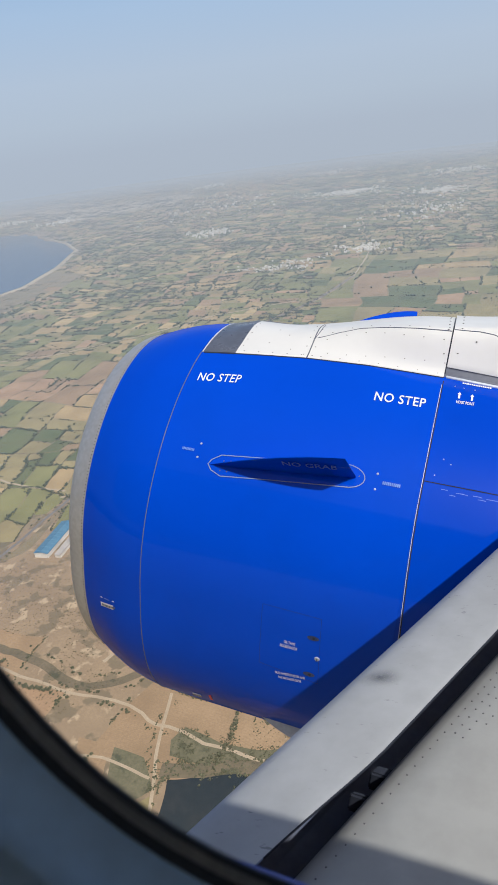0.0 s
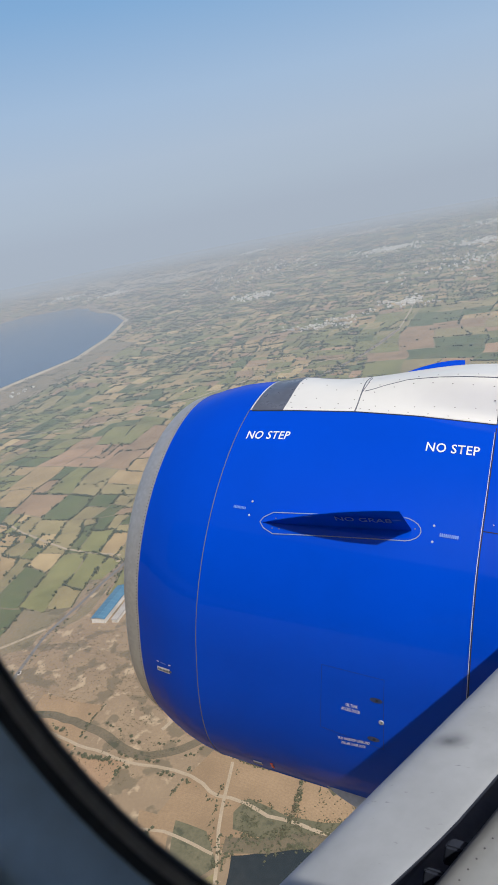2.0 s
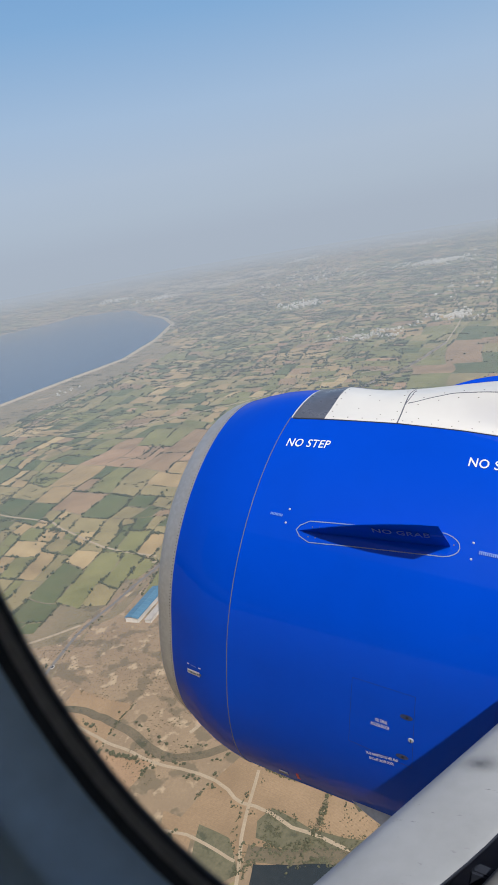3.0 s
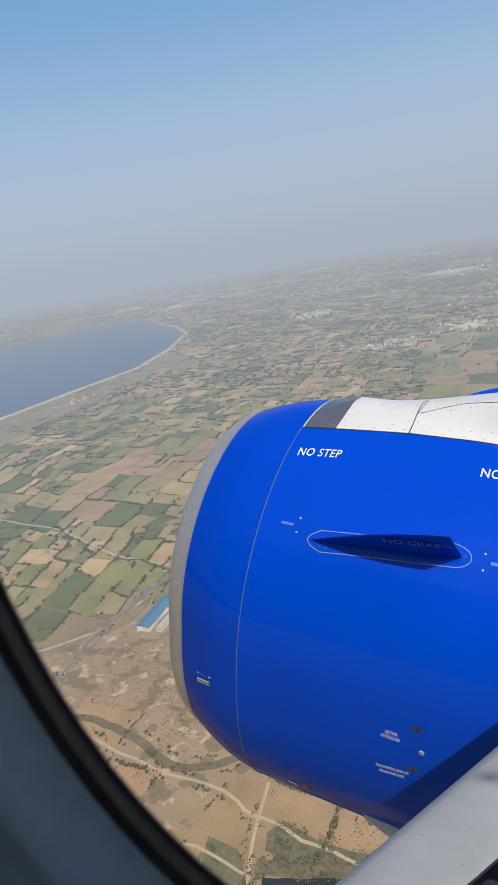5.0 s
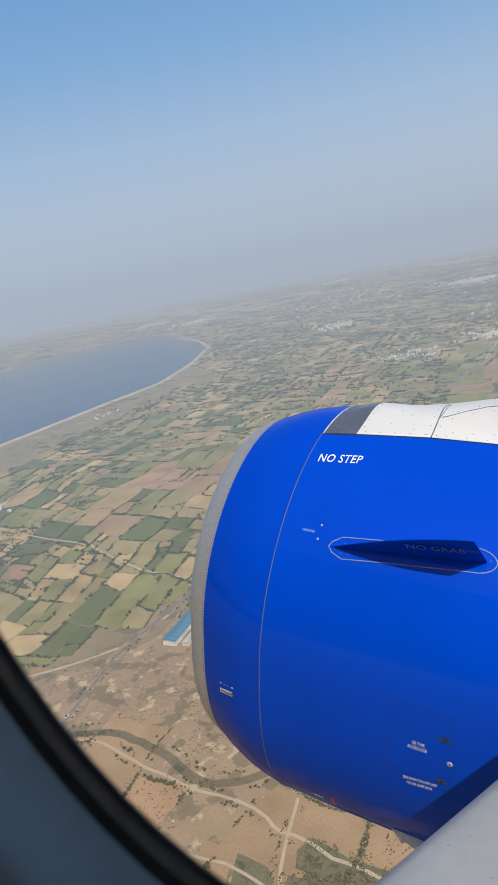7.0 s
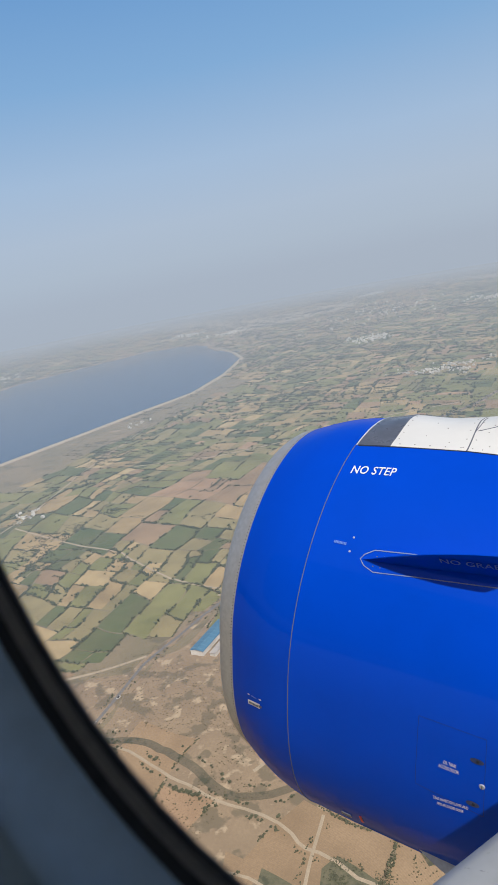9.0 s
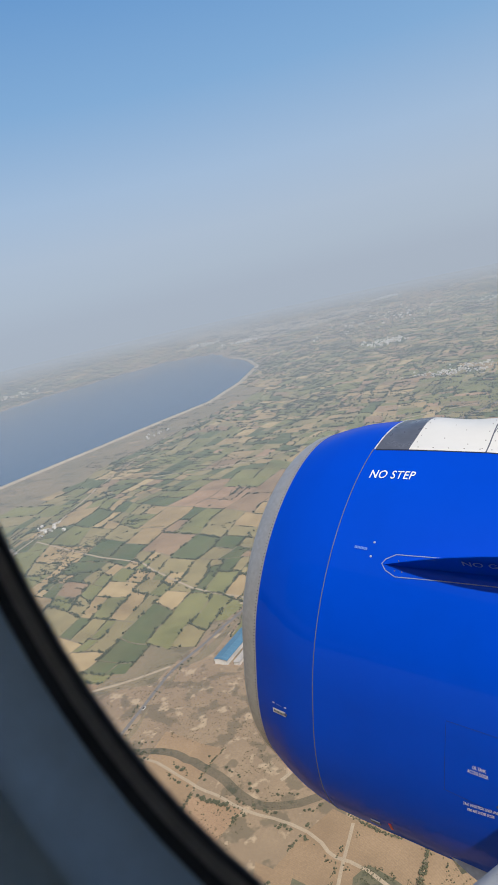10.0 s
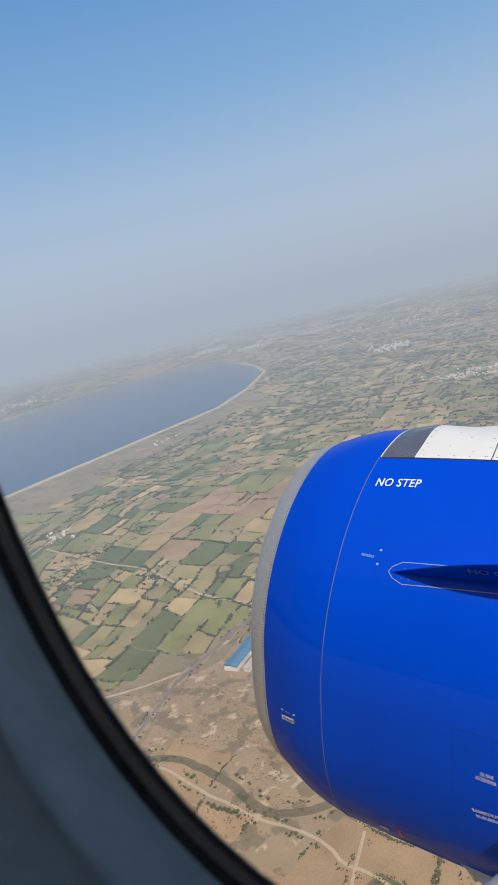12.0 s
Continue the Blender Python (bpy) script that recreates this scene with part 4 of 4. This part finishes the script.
def clumps(name, places, material, label, category, seed, near=600):
    """Trees and bushes in one mesh: finer clumps nearer than y = near, plain ones beyond."""
    gen = np.random.default_rng(seed)
    fine = [p for p in places if p[1] < near and p[2] > 1.6]
    plain = [p for p in places if not (p[1] < near and p[2] > 1.6)]
    V, F = clump_arrays(plain, OCTA, OCTA_F, gen)
    if fine:
        V1, F1 = clump_arrays(fine, ICO, ICO_F, gen)
        V, F = np.concatenate([V1, V]), np.concatenate([F1, F + len(V1)])
    me = bpy.data.meshes.new(name)
    me.vertices.add(len(V))
    me.vertices.foreach_set("co", V.astype(np.float32).ravel())
    me.loops.add(len(F) * 3)
    me.loops.foreach_set("vertex_index", F.astype(np.int32).ravel())
    me.polygons.add(len(F))
    me.polygons.foreach_set("loop_start", np.arange(0, len(F) * 3, 3, dtype=np.int32))
    me.update(calc_edges=True)
    me.validate()
    me.materials.append(material)
    return tagged(new(name, me), label, category, kind="stuff")


trees = []
for q, cx, cy in hedges:
    dry = cy < 425 and cx > -470
    red_zone = ((cx + 590) / 165) ** 2 + ((cy - 850) / 115) ** 2 < 1
    wood = noise.noise(Vector((cx, cy, 2)) * 0.003)
    chance = 0.34 if dry else 0.14 if red_zone else min(0.82, 0.40 + 0.4 * wood + 0.06 * smoothstep(600, 1500, cy))
    if cx > -0.30 * cy + 60 and 850 < cy < 1750:
        chance *= 0.35
    for i in range(4):
        if rng.random() > chance + 0.12:
            continue
        a, b = q[i], q[(i + 1) % 4]
        length = math.dist(a, b)
        gap = rng.uniform(0.9, 2.0) if dry else rng.uniform(1.2, 3.6) * (1 + 0.9 * smoothstep(1300, 2600, cy))
        s = rng.uniform(0, gap)
        while s < length:
            x, y = lerp2(a, b, s / length)
            x, y = warp(x, y)
            if noise.noise(Vector((x, y, 21)) * 0.07) < (-0.05 if dry else 0.08 - 0.16 * smoothstep(900, 750, cy)):
                s += gap
                continue
            w = rng.uniform(1.2, 3.9) * (0.8 if dry else 1 + 0.5 * smoothstep(700, 1600, cy))
            trees.append((x + rng.uniform(-1.5, 1.5), y + rng.uniform(-1.5, 1.5), w, w * rng.uniform(0.6, 1.0)))
            s += rng.uniform(0.5, 1.6) * gap
    if rng.random() < (0.12 if not dry else 0.06):
        for k in range(rng.randint(2, 12)):
            w = rng.uniform(2, 5)
            trees.append((cx + rng.gauss(0, 10), cy + rng.gauss(0, 10), w, w * 0.8))
# groves and scattered trees
for k in range(42000):
    y = 470 + 4000 * rng.random() ** 1.35
    x = rng.uniform(-1.45 * y - 200, 0.12 * y + 120)
    n = noise.noise(Vector((x, y, 2)) * 0.0045) + 0.6 * noise.noise(Vector((x, y, 8)) * 0.017) + 0.35 * noise.noise(Vector((x, y, 11)) * 0.06)
    red_zone = ((x + 590) / 165) ** 2 + ((y - 850) / 115) ** 2 < 1.2
    if x > -0.30 * y + 60 and 850 < y < 1750 and rng.random() < 0.85:
        continue
    if n > (0.62 if red_zone else 0.50 - 0.44 * smoothstep(750, 1400, y)) + 0.2 * rng.random():
        along = rng.gauss(-0.05, 0.12) + (1.57 if rng.random() < 0.18 else 0)
        size = rng.uniform(1.5, 4.2) * (1 + 0.9 * smoothstep(900, 2500, y))
        for j in range(rng.choice((1, 2, 3, 4, 5, 6, 8))):
            w = size * rng.uniform(0.6, 1.15)
            trees.append((x, y + rng.gauss(0, 0.3 * w), w, w * rng.uniform(0.45, 0.75)))
            x, y = x + math.cos(along) * w * 1.5, y + math.sin(along) * w * 1.5
for name, pts, half, material, amount in ROADS:
    line = wobble(pts, amount * 2.0, 22)
    for (xa, ya), (xb, yb) in zip(line, line[1:]):
        length = max(math.dist((xa, ya), (xb, yb)), 0.1)
        nx, ny = (yb - ya) / length, (xa - xb) / length
        for side in (-1, 1):
            for k in range(int(length / 2.2)):
                x, y = lerp2((xa, ya), (xb, yb), rng.random())
                if noise.noise(Vector((x, y, 31 + 9 * side)) * 0.045) < 0.06:
                    continue
                w = rng.uniform(0.9, 2.7)
                d = side * (half * 1.9 + rng.uniform(0.6, 3.6))
                trees.append((x + nx * d, y + ny * d, w, w * rng.uniform(0.5, 0.8)))
for k in range(260):
    a = rng.choice(range(len(POND)))
    x, y = lerp2(POND[a], POND[(a + 1) % len(POND)], rng.random())
    w = rng.uniform(1.0, 3.4)
    trees.append((x + rng.gauss(0, 4), y + rng.gauss(0, 4), w, w * 0.6))
for k in range(520):
    x, y = rng.uniform(-180, -102), rng.uniform(252, 276)
    if noise.noise(Vector((x, y, 17)) * 0.06) > -0.05:
        w = rng.uniform(0.6, 1.9)
        trees.append((x, y, w, w * 0.6))
trees = [t for t in trees if not inside(POND, t[0], t[1])]
for k in range(260):
    u = rng.random()
    w = rng.uniform(1.0, 3.2)
    trees.append((-180 + 72 * u + rng.gauss(0, 3), 243 + 19 * u + rng.gauss(0, 4), w, w * 0.4))
trees = [t for t in trees if not inside(LAKE, t[0], t[1]) and (t[1] < 2500 or rng.random() < 0.85)]
trees.sort(key=lambda t: math.hypot(t[0] + 300, t[1] - 300))
single, trees = trees[:260], trees[260:]
near_trees = [t for t in trees if t[1] < 750 and t[0] > -900]
extra = []
for x, y, w, h in near_trees:
    for k in range(4):
        extra.append((x + rng.gauss(0, 0.34) * w, y + rng.gauss(0, 0.34) * w, w * rng.uniform(0.25, 0.6), h * rng.uniform(0.4, 1.1)))
clumps("hedgerow_trees", [t for t in trees if not (t[1] < 750 and t[0] > -900)] + [(x, y, 0.6 * w, 0.8 * h) for x, y, w, h in near_trees] + extra, LEAF, "dark green trees and hedges along the field edges", "trees", 3)


def tree_mesh(seed):
    """A crown of many small ragged clumps, one unit wide and high."""
    gen = np.random.default_rng(seed)
    n = 44
    c = gen.normal(0, 1, (n, 3))
    c /= np.linalg.norm(c, axis=1)[:, None]
    c *= gen.uniform(0.12, 0.44, (n, 1)) * np.array([1, 1, 0.72])
    V = ICO[None] * gen.uniform(0.06, 0.15, (n, 1, 1)) * (1 + gen.uniform(-0.5, 0.5, (n, 12, 1))) + c[:, None]
    V[..., 2] += 0.62
    F = ICO_F[None] + 12 * np.arange(n)[:, None, None]
    me = bpy.data.meshes.new("crown")
    me.from_pydata(V.reshape(-1, 3).tolist(), [], F.reshape(-1, 3).tolist())
    me.materials.append(LEAF)
    return me


crowns = [tree_mesh(k) for k in range(5)]
bm = bmesh.new()
grid_faces(bm, [[Vector((r * math.cos(a), r * math.sin(a), z)) for a in spread(0, math.tau * 5 / 6, 6)] for r, z in ((0.045, 0.0), (0.035, 0.3), (0.02, 0.62))], True)
trunk_mesh = bpy.data.meshes.new("trunk")
bm.to_mesh(trunk_mesh)
bm.free()
BARK = surface("bark", (0.12, 0.09, 0.06), (0.16, 0.12, 0.08), 2.0, 12, 0.9)
trunk_mesh.materials.append(BARK)
for x, y, w, h in single:
    ob = thing("tree", place=pose(x, y, 0.1, 0, 0, rng.uniform(0, 360)) @ Matrix.Diagonal((w * 1.25, w * 1.25, h * 1.2, 1)), label="small dark green tree at a field edge", category="tree", group="trees of the fields")
    for name, me in (("trunk", trunk_mesh), ("crown", rng.choice(crowns))):
        leafy = new(name, me)
        leafy.parent = ob
shrubs, hedge = [], []
for q, cx, cy in hedges:
    if cy > 950 or cx < -950:
        continue
    for i in range(4):
        a, b = q[i], q[(i + 1) % 4]
        thick = rng.random() < 0.30
        steps = int(math.dist(a, b) / (1.0 if thick else 2.4))
        for k in range(steps):
            x, y = warp(*lerp2(a, b, (k + rng.random()) / steps))
            if noise.noise(Vector((x, y, 33)) * 0.03) < (-0.02 if thick else 0.05) or inside(LAKE, x, y):
                continue
            w = rng.uniform(1.0, 2.5) if thick else rng.uniform(0.5, 1.5)
            (hedge if thick else shrubs).append((x + rng.gauss(0, 0.6), y + rng.gauss(0, 0.6), w, w * 0.6))
for k in range(26000):
    x, y = rng.uniform(-820, 60), rng.uniform(150, 440)
    n = noise.noise(Vector((x, y, 0)) * 0.012) + 0.5 * noise.noise(Vector((x, y, 7)) * 0.05)
    if n > 0.16 and (x < -440 or y > 330 or n > 0.3):
        w = rng.uniform(0.4, 1.5)
        shrubs.append((x, y, w, w * 0.6))
shrubs = [t for t in shrubs if not inside(POND, t[0], t[1])]
clumps("field_hedges", [t for t in hedge if not inside(POND, t[0], t[1])], LEAF, "dense dark olive hedges between the fields", "hedges", 6, 0)
clumps("scrub_bushes", shrubs, SHRUB, "dry olive bushes on bare earth and field edges", "bushes", 4)


# houses
def house(x, y, w, d, h, turn, pitched):
    ob = thing("house", place=pose(x, y, 0.1, 0, 0, turn), label="small pale village house with a " + ("pitched" if pitched else "flat") + " roof", category="house", group="village houses")
    bm = bmesh.new()
    box(bm, -w / 2, -d / 2, 0, w / 2, d / 2, h)
    part("wall", bm, LIME, ob)
    bm = bmesh.new()
    if pitched:
        v = [bm.verts.new(p) for p in ((-w * .55, -d * .58, h), (w * .55, -d * .58, h), (w * .55, d * .58, h), (-w * .55, d * .58, h), (-w * .55, 0, h + d * .3), (w * .55, 0, h + d * .3))]
        for fc in ((0, 1, 5, 4), (2, 3, 4, 5), (1, 2, 5), (3, 0, 4), (3, 2, 1, 0)):
            bm.faces.new([v[i] for i in fc])
    else:
        box(bm, -w * .53, -d * .53, h, w * .53, d * .53, h + 0.25)
        box(bm, -w * .2, -d * .2, h + 0.25, w * .1, d * .15, h + 1.4)
    part("roof", bm, CONCRETE if pitched else LIME, ob)
    bm = bmesh.new()
    box(bm, -0.4, -d / 2 - 0.03, 0.1, 0.4, -d / 2 + 0.05, 1.7)
    part("door", bm, DARK, ob)
    return ob


protos = [house(-520, 1600, 4.5, 3.6, 2.4, 10, False), house(-505, 1612, 6.5, 3.4, 2.2, 80, True), house(-545, 1622, 5.0, 4.5, 3.6, 5, False), house(-560, 1605, 8.5, 3.2, 2.0, 45, True)]
HAMLETS = [(-530, 1630, 75, 40, 60), (-470, 1700, 60, 30, 25), (-930, 690, 28, 30, 14), (-918, 600, 20, 10, 7), (-893, 2223, 90, 40, 26), (-308, 1795, 60, 30, 20), (-1150, 1230, 20, 60, 10)]
for hx, hy, sx, sy, n in HAMLETS:
    for k in range(n):
        copy_thing(rng.choice(protos), pose(hx + rng.gauss(0, sx * 0.6), hy + rng.gauss(0, sy * 0.5), 0.1, 0, 0, rng.choice((0, 90)) + rng.uniform(-14, 14)))
TOWNS = [(-620, 3070, 200, 60, 190), (-230, 2900, 160, 60, 120), (-930, 2231, 90, 50, 50), (-1600, 3900, 160, 90, 70), (-2250, 2900, 190, 70, 60), (-3000, 3400, 300, 120, 60), (-340, 1830, 90, 40, 45), (-250, 2400, 260, 160, 60), (-200, 3600, 300, 90, 110), (-1200, 3000, 500, 300, 60), (-2700, 2000, 200, 120, 40), (-1000, 4100, 600, 150, 110), (-1900, 2800, 120, 60, 60)]
verts, faces = [], []
for tx, ty, sx, sy, n in TOWNS:
    for k in range(int(n * 1.6)):
        x, y = tx + rng.gauss(0, sx * 0.42), ty + rng.gauss(0, sy * 0.9)
        w, d, h = rng.uniform(3, 9), rng.uniform(3, 7), rng.uniform(2.5, 6.5)
        if rng.random() < 0.5:
            x, y = tx + (x - tx) * 0.45 + 0.15 * sx, ty + (y - ty) * 0.6 + 0.25 * (x - tx)
        o = len(verts)
        verts += [(x - w / 2, y - d / 2, 0), (x + w / 2, y - d / 2, 0), (x + w / 2, y + d / 2, 0), (x - w / 2, y + d / 2, 0),
                  (x - w / 2, y - d / 2, h), (x + w / 2, y - d / 2, h), (x + w / 2, y + d / 2, h), (x - w / 2, y + d / 2, h)]
        faces += [[o + i for i in fc] for fc in ((4, 5, 6, 7), (0, 1, 5, 4), (1, 2, 6, 5), (2, 3, 7, 6), (3, 0, 4, 7))]
me = bpy.data.meshes.new("distant_town")
me.from_pydata(verts, [], faces)
me.materials.append(LIME)
tagged(new("distant_town", me), "far pale village houses dimmed by haze", "town", kind="stuff")

# factory shed with a blue roof
shed = thing("factory_shed", place=pose(-392, 455, 0.1, 0, 0, 4), label="long factory shed with a blue sheet roof on bare ground", category="factory")
bm = bmesh.new()
box(bm, -7, -27, 0, 7, 27, 5)
part("wall", bm, LIME, shed)
bm = bmesh.new()
grid_faces(bm, [[Vector((-7.6, y, 4.9)), Vector((-7.6, y, 5.15)), Vector((0, y, 6.6)), Vector((7.6, y, 5.15)), Vector((7.6, y, 4.9))] for y in (-27.6, 27.6)])
part("roof", bm, ROOF_BLUE, shed, "blue sheet metal roof")
for k in range(9):
    bm = bmesh.new()
    y = -24 + k * 6
    grid_faces(bm, [[Vector((-7.5, yy, 5.24)), Vector((0, yy, 6.7)), Vector((7.5, yy, 5.24))] for yy in (y - 0.35, y + 0.35)])
    part("roof_rib", bm, ROOF_LIGHT, shed)
annex = thing("factory_annex", place=pose(-375, 446, 0.1, 0, 0, 4), label="low white factory annex beside the shed", category="factory")
bm = bmesh.new()
box(bm, -3, -15, 0, 3, 15, 3.2)
part("wall", bm, LIME, annex)
bm = bmesh.new()
box(bm, -3.4, -15.4, 3.2, 3.4, 15.4, 3.6)
part("roof", bm, CONCRETE, annex)

# bare yard round the factory and worn scrub ground
for name, poly, label in (("yard", [(-418, 405), (-345, 400), (-338, 480), (-415, 488)], "pale bare earth yard round the factory"),
                          ("sandflat", [(-2900, 3250), (-2300, 3120), (-1880, 2820), (-1640, 3000), (-1480, 3400), (-1560, 3640), (-1900, 3420), (-2900, 3700)], "pale dry sandy plain beyond the reservoir"),
                          ("scrubland", [(-800, 140), (-430, 140), (-430, 400), (-500, 330), (-800, 310)], "dry eroded scrubland"),
                          ("scrubland", [(-405, 150), (60, 150), (60, 260), (-100, 330), (-250, 425), (-420, 430)], "dry eroded scrubland")):
    edge_ = wobble(poly + poly[:1], 90 if name == "sandflat" else 24, 10)[:-1]
    bm = bmesh.new()
    f = bm.faces.new([bm.verts.new((x, y, {"yard": 0.09, "sandflat": 0.3}.get(name, 0.05))) for x, y in edge_])
    bmesh.ops.triangulate(bm, faces=[f])
    bmesh.ops.recalc_face_normals(bm, faces=bm.faces)
    tagged(link(name, bm, BANK if name == "sandflat" else SOIL), label, "bare ground", kind="structure")

bm = bmesh.new()
f = bm.faces.new([bm.verts.new((x, y, 0.2)) for x, y in wobble(POND + POND[:1], 16, 10)[:-1]])
bmesh.ops.triangulate(bm, faces=[f])
bmesh.ops.recalc_face_normals(bm, faces=bm.faces)
tagged(link("water_pond", bm, PONDW), "dark still pond beside a dirt track", "pond", kind="structure")
bm = ribbon(wobble([(-180, 243), (-155, 248), (-135, 256), (-108, 262)], 5, 8), [(-5, 0.24), (-2, 0.7), (2, 0.8), (5, 0.24)])
tagged(link("pond_bank", bm, CREEK), "green reedy bank across the pond", "bank", kind="structure")
# damp ground and small green plots beside the pond
for poly, material, label in (([(-178, 252), (-180, 262), (-174, 272), (-150, 268), (-128, 274), (-104, 281), (-100, 266), (-124, 254), (-150, 250)], REEDS, "dark green reeds on the pond's bank"),
                              ([(-216, 250), (-192, 247), (-180, 232), (-190, 218), (-206, 226)], REEDS, "dark green plot beside the track"),
                              ([(-190, 216), (-178, 230), (-170, 212), (-164, 196), (-178, 190)], CROPS["olive"], "olive plot beside the track"),
                              ([(-244, 254), (-220, 251), (-210, 228), (-228, 220)], CROPS["brown"], "ploughed brown plot beside the track")):
    bm = bmesh.new()
    f = bm.faces.new([bm.verts.new((x, y, 0.17)) for x, y in wobble(poly + poly[:1], 7, 8)[:-1]])
    bmesh.ops.triangulate(bm, faces=[f])
    bmesh.ops.recalc_face_normals(bm, faces=bm.faces)
    tagged(link("field", bm, material), label, "field", kind="structure")
# white cars on the road
for y in (318, 352, 610):
    x = -418 - (y - 300) * 0.08
    car = thing("car", place=pose(x, y, 0.3, 0, 0, 4), label="small white car on the country road", category="car", group="cars on the road")
    bm = bmesh.new()
    box(bm, -0.9, -2.1, 0.3, 0.9, 2.1, 0.9)
    part("body", bm, LIME, car)
    bm = bmesh.new()
    box(bm, -0.75, -1.2, 0.9, 0.75, 1.0, 1.45)
    part("cabin", bm, DARK, car)
    for wx in (-0.85, 0.85):
        for wy in (-1.35, 1.35):
            bm = bmesh.new()
            disc(bm, Vector((wx, wy, 0.33)), Vector((math.copysign(1, wx), 0, 0)), 0.33, 0.12, 8)
            part("wheel", bm, DARK, car)

# ---- haze and sky ----
HAZE_START, HAZE_LENGTH = 60.0, 3000.0
FAR_EDGE = 4850.0


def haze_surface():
    """A thin sheet imitating haze: mirrors more pale sky, shows less plain with distance."""
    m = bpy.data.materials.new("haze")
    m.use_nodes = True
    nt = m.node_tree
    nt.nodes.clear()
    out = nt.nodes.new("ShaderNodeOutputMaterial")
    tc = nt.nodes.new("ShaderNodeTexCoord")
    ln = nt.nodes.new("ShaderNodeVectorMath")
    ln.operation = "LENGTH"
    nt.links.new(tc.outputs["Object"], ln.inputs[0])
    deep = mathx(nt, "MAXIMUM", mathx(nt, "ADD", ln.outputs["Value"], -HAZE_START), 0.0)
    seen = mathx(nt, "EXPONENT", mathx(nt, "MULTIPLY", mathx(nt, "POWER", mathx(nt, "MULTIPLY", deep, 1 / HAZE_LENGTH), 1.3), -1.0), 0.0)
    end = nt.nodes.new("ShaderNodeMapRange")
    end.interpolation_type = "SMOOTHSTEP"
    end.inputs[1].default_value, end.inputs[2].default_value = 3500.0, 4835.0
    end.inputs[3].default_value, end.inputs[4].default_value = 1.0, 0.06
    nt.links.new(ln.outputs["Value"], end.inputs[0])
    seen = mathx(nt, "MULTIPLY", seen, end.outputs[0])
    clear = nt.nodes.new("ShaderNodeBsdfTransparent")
    sky_gloss = nt.nodes.new("ShaderNodeBsdfGlossy")
    sky_gloss.inputs["Color"].default_value = (0.97, 0.955, 0.935, 1)
    sky_gloss.inputs["Roughness"].default_value = 0.22
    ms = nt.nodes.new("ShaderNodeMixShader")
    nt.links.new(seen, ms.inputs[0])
    nt.links.new(sky_gloss.outputs[0], ms.inputs[1])
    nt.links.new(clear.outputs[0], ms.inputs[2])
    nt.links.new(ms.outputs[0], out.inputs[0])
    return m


# Glossy sheet added over the plain to stand in for haze; casts no shadow.
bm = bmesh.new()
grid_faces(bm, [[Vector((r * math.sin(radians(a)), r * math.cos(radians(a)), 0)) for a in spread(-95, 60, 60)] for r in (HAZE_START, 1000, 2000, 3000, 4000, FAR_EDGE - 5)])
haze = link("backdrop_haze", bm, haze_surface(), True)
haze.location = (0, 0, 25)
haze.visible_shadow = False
tagged(haze, "thin glossy sheet imitating pale haze over the plain", "haze", kind="structure")


def sky_surface():
    m = bpy.data.materials.new("hazy_sky")
    m.use_nodes = True
    nt = m.node_tree
    nt.nodes.clear()
    out = nt.nodes.new("ShaderNodeOutputMaterial")
    em = nt.nodes.new("ShaderNodeEmission")
    tc = nt.nodes.new("ShaderNodeTexCoord")
    sp = nt.nodes.new("ShaderNodeSeparateXYZ")
    nt.links.new(tc.outputs["Object"], sp.inputs[0])
    r = nt.nodes.new("ShaderNodeMapRange")
    r.inputs[1].default_value, r.inputs[2].default_value = -400.0, 2400.0
    nt.links.new(sp.outputs["Z"], r.inputs[0])
    ramp = nt.nodes.new("ShaderNodeValToRGB")
    el = ramp.color_ramp.elements
    while len(el) < len(SKY_STOPS):
        el.new(0.5)
    for e, (z, c) in zip(el, SKY_STOPS):
        e.position, e.color = (z + 400) / 2800, (*c, 1)
    nt.links.new(r.outputs[0], ramp.inputs[0])
    nt.links.new(ramp.outputs[0], em.inputs[0])
    nt.links.new(em.outputs[0], out.inputs[0])
    return m


SKY_STOPS = [(-380, (0.392, 0.452, 0.538)), (-300, (0.392, 0.452, 0.538)), (-120, (0.395, 0.460, 0.555)), (60, (0.415, 0.495, 0.60)), (290, (0.418, 0.512, 0.640)), (650, (0.365, 0.50, 0.685)), (1200, (0.225, 0.41, 0.67)), (2200, (0.10, 0.275, 0.59))]
bm = bmesh.new()
grid_faces(bm, [[Vector((FAR_EDGE * math.sin(radians(a)), FAR_EDGE * math.cos(radians(a)), z)) for a in spread(-95, 60, 60)] for z in spread(-380, 2700, 24)])
backdrop = link("backdrop_sky", bm, sky_surface())
backdrop.location = (0, 0, HEIGHT)
tagged(backdrop, "hazy pale blue sky down to the horizon", "sky", kind="structure")
